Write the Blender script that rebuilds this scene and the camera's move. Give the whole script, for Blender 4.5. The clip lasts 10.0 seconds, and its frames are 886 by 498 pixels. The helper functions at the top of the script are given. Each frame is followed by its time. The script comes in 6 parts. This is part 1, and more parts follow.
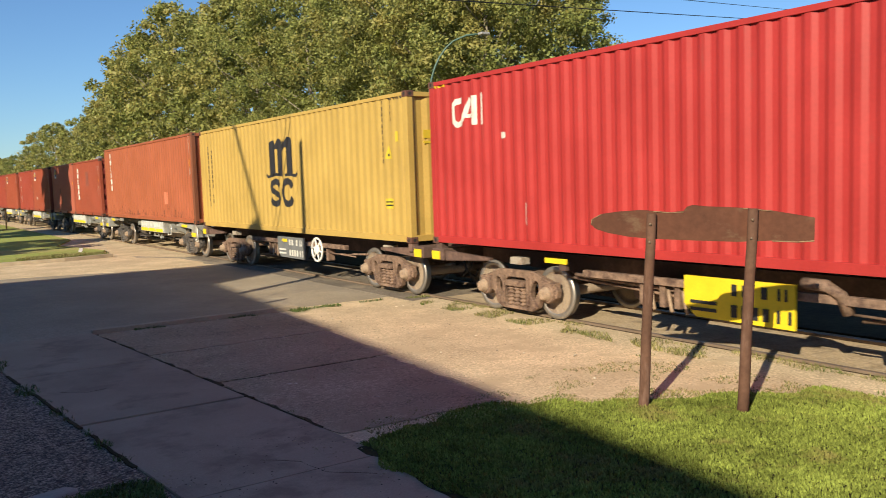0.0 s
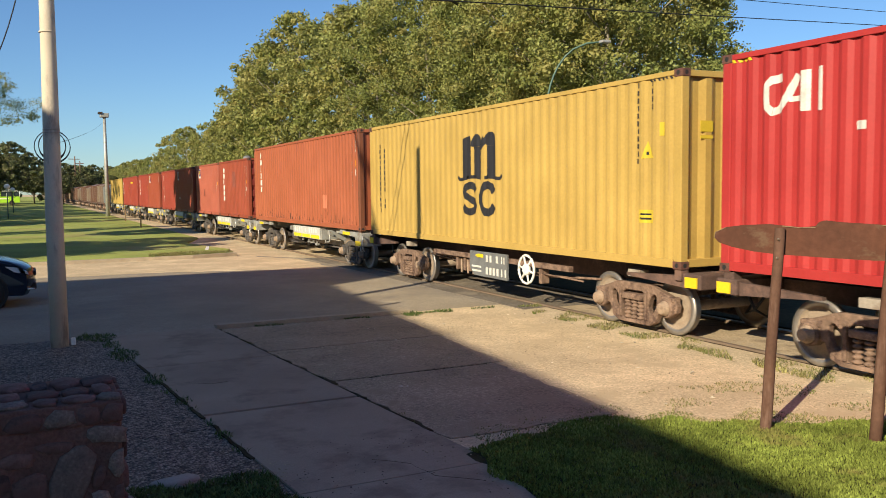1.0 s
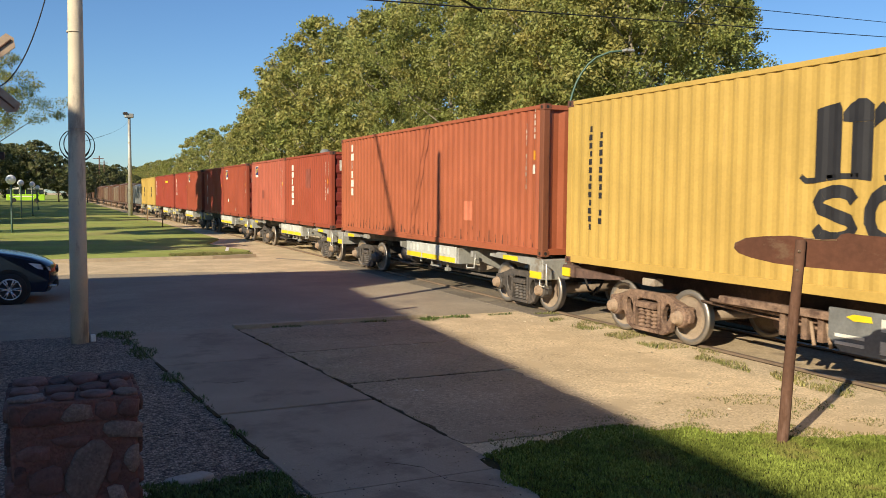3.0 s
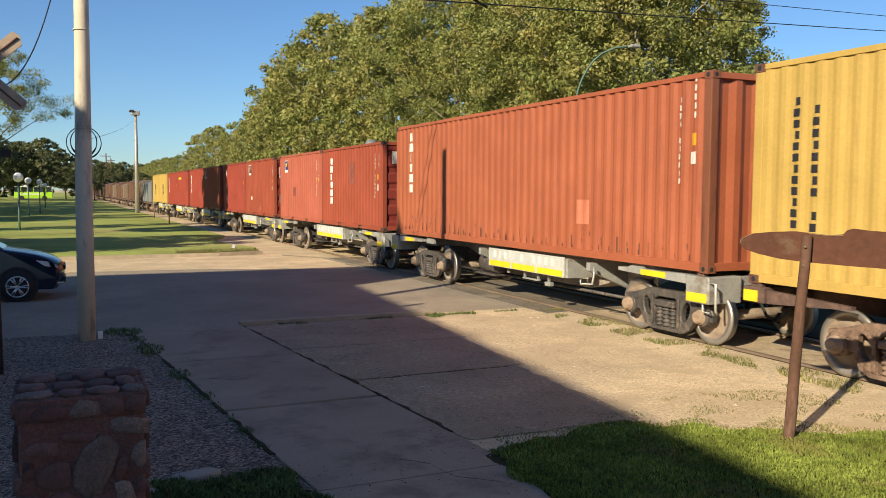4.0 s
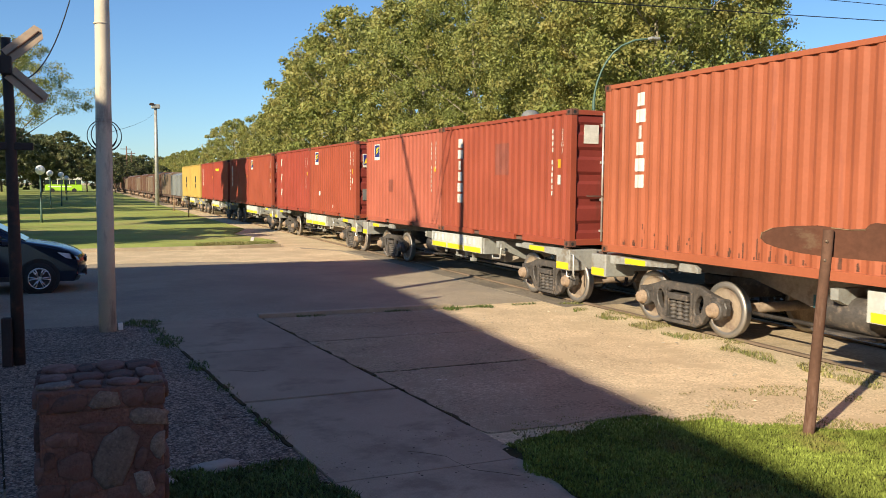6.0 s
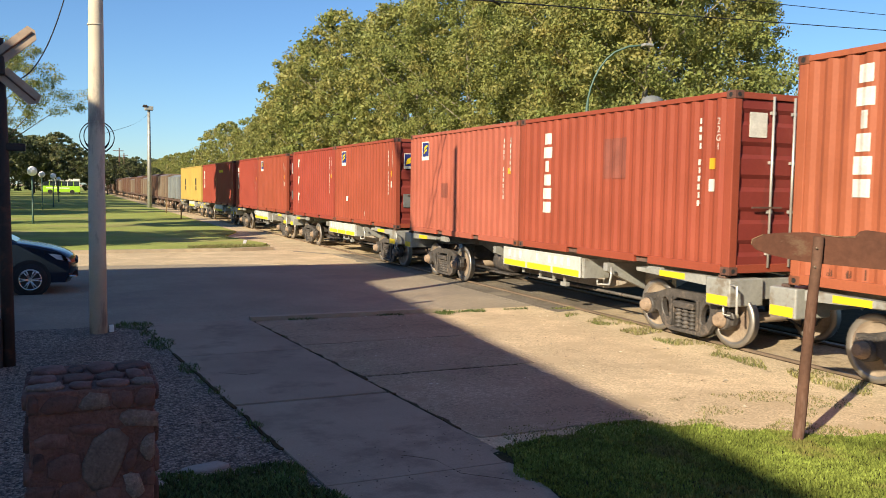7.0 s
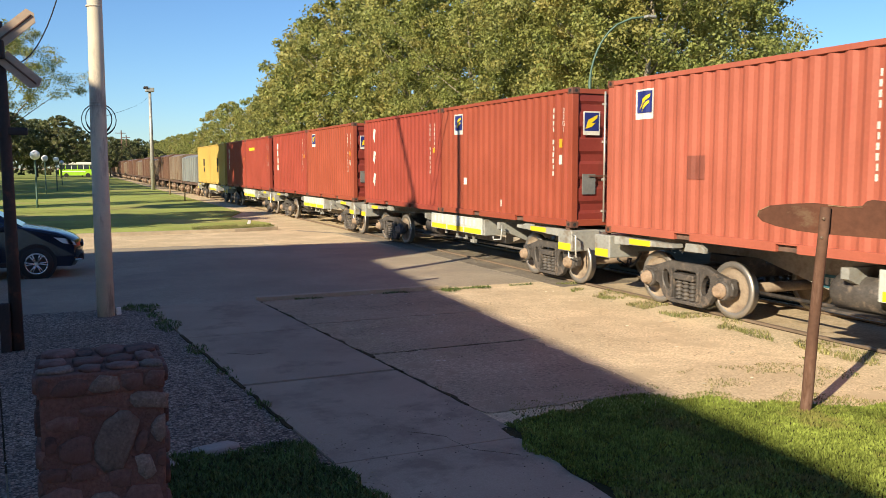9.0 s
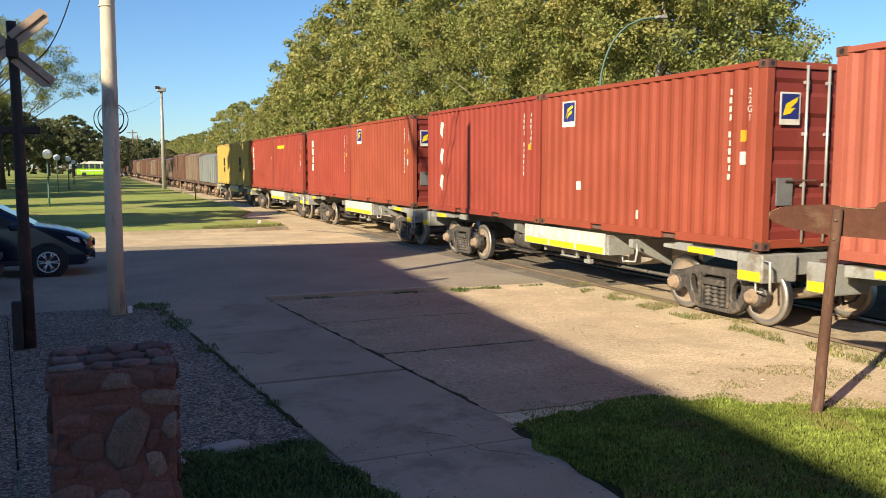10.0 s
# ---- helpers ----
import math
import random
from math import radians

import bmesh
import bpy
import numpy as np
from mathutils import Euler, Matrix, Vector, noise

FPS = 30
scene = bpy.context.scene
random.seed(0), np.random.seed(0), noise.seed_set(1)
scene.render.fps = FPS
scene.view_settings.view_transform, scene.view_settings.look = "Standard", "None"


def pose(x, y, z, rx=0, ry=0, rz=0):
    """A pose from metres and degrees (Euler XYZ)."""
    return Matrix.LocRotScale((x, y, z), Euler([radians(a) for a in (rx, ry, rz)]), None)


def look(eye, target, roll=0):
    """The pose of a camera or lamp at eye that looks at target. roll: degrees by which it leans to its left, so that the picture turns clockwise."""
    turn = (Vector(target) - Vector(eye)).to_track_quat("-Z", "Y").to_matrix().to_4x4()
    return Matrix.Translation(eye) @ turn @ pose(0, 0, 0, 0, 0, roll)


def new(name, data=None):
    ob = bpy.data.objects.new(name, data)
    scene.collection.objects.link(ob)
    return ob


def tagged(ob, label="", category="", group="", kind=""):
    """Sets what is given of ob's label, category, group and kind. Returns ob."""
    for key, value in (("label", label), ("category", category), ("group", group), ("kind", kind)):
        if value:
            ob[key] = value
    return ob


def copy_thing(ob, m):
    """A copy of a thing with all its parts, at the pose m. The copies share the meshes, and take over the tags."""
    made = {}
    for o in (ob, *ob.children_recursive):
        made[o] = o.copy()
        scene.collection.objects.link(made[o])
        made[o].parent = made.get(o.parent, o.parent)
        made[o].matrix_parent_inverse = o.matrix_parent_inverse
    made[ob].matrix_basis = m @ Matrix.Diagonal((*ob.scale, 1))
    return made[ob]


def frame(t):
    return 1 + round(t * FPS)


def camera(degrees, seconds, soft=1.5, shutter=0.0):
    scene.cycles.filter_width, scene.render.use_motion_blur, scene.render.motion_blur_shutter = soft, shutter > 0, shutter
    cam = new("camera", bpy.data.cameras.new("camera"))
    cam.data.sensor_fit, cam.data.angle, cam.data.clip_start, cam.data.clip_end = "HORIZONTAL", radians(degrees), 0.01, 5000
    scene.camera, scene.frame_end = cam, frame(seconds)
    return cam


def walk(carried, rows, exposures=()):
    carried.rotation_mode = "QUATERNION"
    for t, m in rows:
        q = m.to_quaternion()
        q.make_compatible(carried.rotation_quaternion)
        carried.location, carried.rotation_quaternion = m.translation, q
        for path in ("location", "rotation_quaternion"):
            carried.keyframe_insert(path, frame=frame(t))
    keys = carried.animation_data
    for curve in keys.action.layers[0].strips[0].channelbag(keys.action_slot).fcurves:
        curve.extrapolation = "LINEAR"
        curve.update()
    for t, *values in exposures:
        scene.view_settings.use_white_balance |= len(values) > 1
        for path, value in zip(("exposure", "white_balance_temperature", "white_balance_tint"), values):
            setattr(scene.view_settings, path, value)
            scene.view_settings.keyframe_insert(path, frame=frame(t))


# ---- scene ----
FOV = 55.65
EYE_Z = 2.279
# seconds, sway x, y, z, yaw, pitch, roll
PATH = [
    (0.0, 0.015, -0.010, 0.019, -34.06, -4.80, 1.91),
    (0.5, 0.002, 0.011, 0.022, -28.99, -4.55, 1.39),
    (1.0, -0.009, 0.021, 0.009, -26.33, -4.08, 0.64),
    (1.5, -0.010, 0.003, 0.005, -25.76, -3.89, 0.21),
    (2.0, -0.003, -0.001, 0.004, -25.39, -3.80, -0.21),
    (2.5, -0.005, 0.006, -0.001, -25.07, -3.63, -0.42),
    (4.0, -0.001, -0.002, -0.004, -24.55, -3.90, -0.33),
    (4.5, 0.001, -0.008, -0.001, -23.88, -3.98, -0.27),
    (5.0, -0.001, 0.002, -0.003, -23.55, -4.35, -0.26),
    (5.5, 0.002, 0.005, -0.003, -23.19, -4.48, -0.24),
    (7.0, 0.004, -0.011, -0.006, -23.78, -4.07, -0.87),
    (7.5, 0.011, -0.016, -0.004, -23.78, -4.54, -0.78),
    (8.0, 0.001, -0.007, -0.004, -23.93, -4.88, -0.50),
    (8.5, 0.001, -0.001, -0.005, -24.13, -5.21, -0.15),
    (9.0, 0.001, 0.005, -0.006, -23.57, -5.64, 0.13),
    (9.5, -0.004, -0.001, -0.011, -23.10, -5.61, -0.06),
    (10.0, -0.006, 0.004, -0.010, -22.90, -5.61, -0.05),
]
# seconds, metres that the train has rolled
ROLLED = [
    (0.0, -0.00), (0.5, 2.10), (1.0, 4.23), (1.5, 6.35), (2.0, 8.54), (2.5, 10.76), (4.0, 17.25), (4.5, 19.47), (5.0, 21.76), (5.5, 24.07), (7.0, 30.74), (7.5, 32.97), (8.0, 35.24), (8.5, 37.52), (9.0, 39.81), (9.5, 42.08), (10.0, 44.35)]
cam = camera(FOV, 10.0, soft=0.9, shutter=0.15)
walk(cam, [(t, pose(x, y, EYE_Z + z, 90 + p, r, w)) for t, x, y, z, w, p, r in PATH],
     exposures=[(0.0, 0.57), (1.0, 0.57), (2.5, 0.56), (4.0, 0.60), (5.0, 0.73), (10.0, 0.85)])

# ---- light ----
SUN_FROM = Vector((-0.865, -0.513, 0.50)).normalized()
sun_lamp = bpy.data.lights.new("sun", "SUN")
sun_lamp.energy, sun_lamp.angle, sun_lamp.color = 5.0, radians(0.55), (1.0, 0.87, 0.64)
sun_ob = new("sun", sun_lamp)
sun_ob.matrix_world = look(SUN_FROM * 60, (0, 0, 0))
world = bpy.data.worlds.new("sky")
scene.world = world
world.use_nodes = True
sky = world.node_tree.nodes.new("ShaderNodeTexSky")
sky.sky_type, sky.sun_disc = "NISHITA", False
sky.sun_elevation, sky.sun_rotation = radians(26.6), radians(240)
sky.air_density, sky.dust_density, sky.ozone_density = 1.0, 0.1, 2.0
tint = world.node_tree.nodes.new("ShaderNodeMix")
tint.data_type, tint.blend_type = "RGBA", "MULTIPLY"
tint.inputs[0].default_value, tint.inputs[7].default_value = 1.0, (0.69, 0.94, 1.24, 1)
world.node_tree.links.new(sky.outputs[0], tint.inputs[6])
world.node_tree.links.new(tint.outputs[2], world.node_tree.nodes["Background"].inputs[0])
world.node_tree.nodes["Background"].inputs[1].default_value = 0.066


# ---- materials ----
def surface(name, base, rough=0.6, metal=0.0, var=0.2, scale=1.5, grain=40.0, bump=0.15, second=None, cover=0.0, cover_scale=3.0,
            stretch=(1, 1, 1), rand=0.0, island=False, spec=0.4, depth=0.01, cells=0.0, cell_var=0.4):
    """A worn surface: base colour varied at two scales, a second colour in ragged patches, fine relief."""
    m = bpy.data.materials.new(name)
    m.use_nodes = True
    nt = m.node_tree
    bsdf = nt.nodes["Principled BSDF"]
    N, L = nt.nodes.new, nt.links.new
    co = N("ShaderNodeTexCoord").outputs["Object"]

    def noise_at(s, detail, rough_n=0.6, sq=(1, 1, 1)):
        mp = N("ShaderNodeMapping")
        mp.inputs["Scale"].default_value = sq
        L(co, mp.inputs[0])
        n = N("ShaderNodeTexNoise")
        n.inputs["Scale"].default_value, n.inputs["Detail"].default_value, n.inputs["Roughness"].default_value = s, detail, rough_n
        L(mp.outputs[0], n.inputs["Vector"])
        return n.outputs[0]

    def ramp(v, lo, hi, a=0.0, b=1.0):
        r = N("ShaderNodeMapRange")
        r.inputs[1].default_value, r.inputs[2].default_value, r.inputs[3].default_value, r.inputs[4].default_value = lo, hi, a, b
        L(v, r.inputs[0])
        return r.outputs[0]

    def mul(a, b):
        k = N("ShaderNodeMath")
        k.operation = "MULTIPLY"
        L(a, k.inputs[0])
        L(b, k.inputs[1])
        return k.outputs[0]

    big, fine = noise_at(scale, 4), noise_at(grain, 3)
    value = mul(ramp(big, 0.3, 0.7, 1 - var, 1 + var), ramp(fine, 0.25, 0.75, 1 - var * 0.8, 1 + var * 0.8))
    if rand:
        src = N("ShaderNodeNewGeometry").outputs["Random Per Island"] if island else N("ShaderNodeObjectInfo").outputs["Random"]
        value = mul(value, ramp(src, 0, 1, 1 - rand, 1 + rand))
    height = fine
    if cells:
        vo = N("ShaderNodeTexVoronoi")
        vo.inputs["Scale"].default_value = cells
        L(co, vo.inputs["Vector"])
        sep = N("ShaderNodeSeparateColor")
        L(vo.outputs["Color"], sep.inputs[0])
        value = mul(value, ramp(sep.outputs[0], 0, 1, 1 - cell_var, 1 + cell_var))
        dip = ramp(vo.outputs["Distance"], 0.1, 0.75, 1.0, 0.0)
        value = mul(value, ramp(dip, 0, 0.5, 1 - cell_var * 0.8, 1.0))
        height = mul(dip, ramp(big, 0.3, 0.7, 0.5, 1.0))
    hsv = N("ShaderNodeHueSaturation")
    hsv.inputs["Color"].default_value = (*base, 1)
    L(value, hsv.inputs["Value"])
    colour = hsv.outputs[0]
    if second:
        mix = N("ShaderNodeMix")
        mix.data_type = "RGBA"
        L(ramp(noise_at(cover_scale, 6, 0.7, stretch), 0.62 - cover * 0.3, 0.72 - cover * 0.25), mix.inputs[0])
        L(colour, mix.inputs[6])
        mix.inputs[7].default_value = (*second, 1)
        colour = mix.outputs[2]
    L(colour, bsdf.inputs["Base Color"])
    bsdf.inputs["Metallic"].default_value = metal
    bsdf.inputs["Specular IOR Level"].default_value = spec
    L(ramp(big, 0.2, 0.8, max(rough - 0.1, 0.03), min(rough + 0.1, 1)), bsdf.inputs["Roughness"])
    if bump:
        b = N("ShaderNodeBump")
        b.inputs["Strength"].default_value, b.inputs["Distance"].default_value = bump, depth
        L(height, b.inputs["Height"])
        L(b.outputs[0], bsdf.inputs["Normal"])
    return m


def leaf_surface(name, base, base_two, through_light=0.35):
    m = surface(name, base, rough=0.55, var=0.15, scale=0.5, grain=6, bump=0, second=base_two, cover=0.45, cover_scale=0.35, rand=0.45, island=True, spec=0.3)
    nt = m.node_tree
    out, bsdf = nt.nodes["Material Output"], nt.nodes["Principled BSDF"]
    tr, mx = nt.nodes.new("ShaderNodeBsdfTranslucent"), nt.nodes.new("ShaderNodeMixShader")
    nt.links.new(bsdf.inputs["Base Color"].links[0].from_socket, tr.inputs[0])
    mx.inputs[0].default_value = through_light
    nt.links.new(bsdf.outputs[0], mx.inputs[1])
    nt.links.new(tr.outputs[0], mx.inputs[2])
    nt.links.new(mx.outputs[0], out.inputs[0])
    return m


def steel_paint(name, base, cover=0.1, second=(0.16, 0.06, 0.03)):
    return surface(name, base, rough=0.5, var=0.1, scale=0.9, grain=25, bump=0.06, second=second, cover=cover, cover_scale=2.6, stretch=(1, 2.2, 0.22), spec=0.35)


M = {
    "dirt": surface("packed_dirt", (0.60, 0.472, 0.31), rough=0.95, var=0.22, scale=0.7, grain=28, bump=0.4, second=(0.50, 0.39, 0.255), cover=0.38, cover_scale=1.3, spec=0.05, depth=0.01, cells=48, cell_var=0.18),
    # Same ground as the dirt, its colour lowered to deepen the building's shade.
    "apron": surface("shade_toned_apron", (0.40, 0.312, 0.218), rough=0.95, var=0.25, scale=0.9, grain=24, bump=0.5, second=(0.35, 0.27, 0.185), cover=0.45, cover_scale=1.8, spec=0.05, depth=0.012, cells=45, cell_var=0.22, rand=0.05),
    "asphalt": surface("worn_asphalt", (0.225, 0.19, 0.15), rough=0.9, var=0.2, scale=0.5, grain=55, bump=0.6, second=(0.30, 0.25, 0.185), cover=0.3, cover_scale=0.6, spec=0.08, cells=48, cell_var=0.25),
    "road": surface("dusty_road_surface", (0.335, 0.285, 0.215), rough=0.95, var=0.16, scale=0.4, grain=50, bump=0.4, second=(0.27, 0.23, 0.185), cover=0.35, cover_scale=0.45, spec=0.08, cells=50, cell_var=0.15),
    "concrete": surface("pavement_concrete", (0.335, 0.265, 0.195), rough=0.9, var=0.16, scale=0.6, grain=70, bump=0.3, second=(0.25, 0.195, 0.145), cover=0.4, cover_scale=1.1, rand=0.06, spec=0.2),
    "pebble": surface("washed_pebble_paving", (0.245, 0.197, 0.157), rough=0.8, var=0.25, scale=1.2, grain=30, bump=1.0, rand=0.05, spec=0.3, depth=0.02, cells=42, cell_var=0.75),
    "kerb": surface("kerb_stone", (0.38, 0.31, 0.22), rough=0.9, var=0.2, scale=2, grain=40, bump=0.3),
    # Soil colour sunk to near black to deepen shade between the blades.
    "lawn": surface("shade_dark_lawn_soil", (0.03, 0.03, 0.013), rough=1.0, var=0.3, scale=1.0, grain=20, bump=0.6, second=(0.06, 0.052, 0.024), cover=0.25, cover_scale=0.8, spec=0.1, depth=0.03),
    "park": surface("park_grass", (0.29, 0.33, 0.09), rough=1.0, var=0.25, scale=0.25, grain=9, bump=0.6, second=(0.37, 0.33, 0.13), cover=0.35, cover_scale=0.16, spec=0.1, depth=0.05),
    "blade": surface("grass_blades", (0.185, 0.225, 0.047), rough=0.85, var=0.35, scale=1.3, grain=7, bump=0, second=(0.22, 0.20, 0.065), cover=0.28, cover_scale=1.2, rand=0.4, island=True, spec=0.05),
    "dry": surface("dry_grass", (0.22, 0.20, 0.08), rough=0.8, var=0.25, scale=0.7, grain=5, bump=0, second=(0.12, 0.15, 0.04), cover=0.4, cover_scale=1.2, rand=0.4, island=True, spec=0.2),
    # Weed green with the building's shade put into its colour.
    "weed": surface("shade_toned_weeds", (0.085, 0.12, 0.032), rough=0.7, var=0.3, scale=2, grain=5, bump=0, rand=0.4, island=True, spec=0.2),
    # Fill between the rails: somewhat darker than the open dirt, in uneven patches.
    "bed_fill": surface("packed_bed_fill", (0.47, 0.37, 0.25), rough=0.95, var=0.3, scale=1.5, grain=25, bump=0.6, second=(0.30, 0.235, 0.16), cover=0.35, cover_scale=1.5, spec=0.05),
    "rail": surface("rail_steel", (0.24, 0.175, 0.125), rough=0.6, metal=0.3, var=0.15, scale=2, grain=30),
    "rail_rust": surface("rusty_rail_web", (0.17, 0.09, 0.055), rough=0.9, var=0.2, scale=3, grain=40),
    "timber": surface("weathered_timber", (0.15, 0.085, 0.06), rough=0.8, var=0.25, scale=2, grain=14, bump=0.5, second=(0.22, 0.15, 0.11), cover=0.25, cover_scale=5, stretch=(1, 0.25, 1), spec=0.25),
    "board": surface("red_brown_board_paint", (0.10, 0.042, 0.026), spec=0.12, rough=0.7, var=0.2, scale=1.5, grain=18, bump=0.2, second=(0.135, 0.08, 0.05), cover=0.2, cover_scale=4, stretch=(1, 0.3, 1)),
    "bare": surface("split_bare_wood", (0.27, 0.18, 0.10), rough=0.85, var=0.3, scale=6, grain=30, bump=0.5),
    "post": surface("stained_post", (0.115, 0.062, 0.042), spec=0.12, rough=0.8, var=0.22, scale=2.5, grain=22, bump=0.35, second=(0.19, 0.115, 0.085), cover=0.25, cover_scale=4, stretch=(1, 1, 0.2)),
    "pole": surface("cement_pole", (0.60, 0.52, 0.40), rough=0.85, var=0.1, scale=1.0, grain=50, bump=0.2, second=(0.34, 0.29, 0.24), cover=0.4, cover_scale=3.5, stretch=(1, 1, 0.25)),
    "black": surface("black_rubber", (0.02, 0.02, 0.02), rough=0.7, var=0.2, grain=50),
    "iron": surface("dark_iron", (0.035, 0.025, 0.022), rough=0.7, var=0.25, scale=3, grain=40, second=(0.10, 0.045, 0.03), cover=0.2),
    "white": surface("white_paint", (0.78, 0.76, 0.70), rough=0.5, var=0.08, scale=2, grain=30, bump=0.05),
    "arm": surface("crossbuck_paint", (0.40, 0.30, 0.22), rough=0.6, var=0.12, scale=3, grain=25, bump=0.15, second=(0.34, 0.20, 0.13), cover=0.2, cover_scale=5),
    "mortar": surface("red_mortar", (0.17, 0.08, 0.060), rough=0.95, var=0.3, scale=5, grain=50, bump=0.8, depth=0.02),
    "pale_stone": surface("pale_field_stone", (0.215, 0.15, 0.118), rough=0.85, var=0.35, scale=14, grain=60, bump=0.9, second=(0.15, 0.10, 0.08), cover=0.35, cover_scale=9, rand=0.3),
    "stone": surface("field_stone", (0.155, 0.082, 0.066), rough=0.85, var=0.4, scale=9, grain=45, bump=0.8, second=(0.14, 0.065, 0.05), cover=0.5, cover_scale=6, rand=0.6),
    "globe": surface("opal_globe", (0.95, 0.94, 0.92), spec=0.2, rough=0.6, var=0.03, bump=0),
    "green": surface("lamp_green", (0.07, 0.13, 0.10), rough=0.5, var=0.15),
    "rubbermark": surface("pale_stone", (0.33, 0.30, 0.26), rough=0.9, var=0.15),
    # train
    "red": steel_paint("bright_red_paint", (0.37, 0.033, 0.031), 0.0, (0.30, 0.06, 0.05)),
    "yellow": steel_paint("ochre_yellow_paint", (0.455, 0.306, 0.083), 0.03, (0.35, 0.23, 0.08)),
    "orange": steel_paint("faded_orange_paint", (0.33, 0.097, 0.047), 0.16, (0.26, 0.075, 0.042)),
    "maroon": steel_paint("faded_oxide_red_paint", (0.275, 0.062, 0.034), 0.1, (0.29, 0.06, 0.04)),
    "maroon_two": steel_paint("oxide_red_paint", (0.27, 0.050, 0.033), 0.06, (0.25, 0.045, 0.033)),
    "salmon": steel_paint("sun_bleached_red_paint", (0.355, 0.10, 0.064), 0.1, (0.36, 0.075, 0.05)),
    "galv": surface("galvanised_steel", (0.40, 0.40, 0.37), rough=0.5, metal=0.35, var=0.15, scale=2.5, grain=22, second=(0.28, 0.24, 0.19), cover=0.25, cover_scale=3),
    "plate_white": surface("grimy_white_plate", (0.46, 0.47, 0.44), rough=0.5, var=0.12, scale=3, grain=20, second=(0.42, 0.42, 0.38), cover=0.3, cover_scale=4),
    "hivis": surface("safety_yellow", (0.70, 0.52, 0.02), rough=0.5, var=0.08, scale=3, grain=30, bump=0.03),
    "black_iron": surface("oily_cast_steel", (0.07, 0.062, 0.057), rough=0.55, var=0.35, scale=5, grain=30, second=(0.17, 0.135, 0.11), cover=0.3, cover_scale=6),
    "brown_iron": surface("dusty_cast_steel", (0.20, 0.13, 0.092), rough=0.85, var=0.35, scale=7, grain=30, second=(0.085, 0.05, 0.038), cover=0.4, cover_scale=6),
    "under": surface("underframe_brown", (0.10, 0.062, 0.05), rough=0.85, var=0.3, scale=3, grain=25, second=(0.17, 0.10, 0.075), cover=0.3),
    "sill": surface("dusty_grey_sill", (0.34, 0.30, 0.25), rough=0.75, var=0.2, scale=2, grain=25, second=(0.23, 0.18, 0.14), cover=0.35),
    "wheel": surface("wheel_steel", (0.29, 0.225, 0.165), rough=0.8, metal=0.0, var=0.2, scale=4, grain=35, second=(0.2, 0.145, 0.11), cover=0.3),
    "tread": surface("polished_tread", (0.36, 0.33, 0.30), rough=0.45, metal=0.7, var=0.1),
    "cap": surface("rusty_axle_cap", (0.30, 0.215, 0.15), rough=0.8, var=0.25, scale=8, grain=40),
    "grey_plate": surface("slate_grey_plate", (0.15, 0.155, 0.155), rough=0.6, var=0.2, scale=3, grain=25),
    "mark_white": surface("stencil_white", (0.62, 0.60, 0.54), rough=0.6, var=0.15, scale=6, grain=40, bump=0),
    "mark_black": surface("logo_black", (0.022, 0.022, 0.026), rough=0.6, var=0.15, scale=4, grain=40, bump=0),
    "plate_teal": surface("teal_plate", (0.04, 0.13, 0.16), rough=0.6, var=0.15, scale=3, grain=25),
    "mark_navy": surface("label_navy", (0.02, 0.03, 0.16), rough=0.5, var=0.1, bump=0),
    "mark_orange": surface("label_orange", (0.75, 0.32, 0.02), rough=0.5, var=0.1, bump=0),
    "rusty_post": steel_paint("rust_stained_paint", (0.19, 0.07, 0.038), 0.4, (0.11, 0.045, 0.028)),
    "casting": surface("dark_corner_steel", (0.11, 0.05, 0.036), rough=0.8, var=0.3, scale=8, grain=40),
    "rust": surface("dark_rust_drip", (0.085, 0.038, 0.025), rough=0.9, var=0.3, scale=6, grain=40, bump=0),
    "faint": surface("worn_stencil_grey", (0.62, 0.62, 0.58), rough=0.6, var=0.15, scale=6, grain=40, bump=0),
    "litter": surface("leaf_litter", (0.07, 0.055, 0.032), rough=1.0, var=0.3, scale=1, grain=12, bump=0.6, spec=0.02),
    "faded": surface("faded_repair_patch", (0.21, 0.062, 0.042), rough=0.6, var=0.15, scale=3, grain=30, bump=0),
    "pale_patch": surface("pale_repair_patch", (0.5, 0.16, 0.09), rough=0.6, var=0.15, scale=3, grain=30, bump=0),
    # Door leaves: a darker red than the container sides.
    "door_red": steel_paint("darker_red_door", (0.20, 0.036, 0.028), 0.08, (0.14, 0.035, 0.026)),
    "label_yellow": surface("label_yellow", (0.60, 0.45, 0.04), rough=0.5, var=0.1, bump=0),
    "galv_rod": surface("lock_rod_zinc", (0.55, 0.54, 0.50), rough=0.4, metal=0.5, var=0.12),
    "grey_box": steel_paint("boxcar_grey", (0.22, 0.235, 0.235), 0.2, (0.15, 0.11, 0.09)),
    "brown_box": steel_paint("boxcar_rust", (0.17, 0.098, 0.07), 0.3, (0.12, 0.06, 0.04)),
    "tan_box": steel_paint("boxcar_tan", (0.225, 0.17, 0.125), 0.3, (0.16, 0.09, 0.06)),
    # trees and the rest
    "leaf": leaf_surface("plane_leaves", (0.255, 0.28, 0.08), (0.40, 0.36, 0.115), 0.42),
    "leaf_two": leaf_surface("olive_leaves", (0.285, 0.295, 0.088), (0.43, 0.38, 0.125), 0.42),
    "leaf_dark": leaf_surface("dark_leaves", (0.10, 0.115, 0.045), (0.15, 0.14, 0.06), 0.2),
    "bark": surface("pale_bark", (0.30, 0.26, 0.20), rough=0.9, var=0.3, scale=1.5, grain=12, bump=0.5, second=(0.2, 0.17, 0.13), cover=0.4),
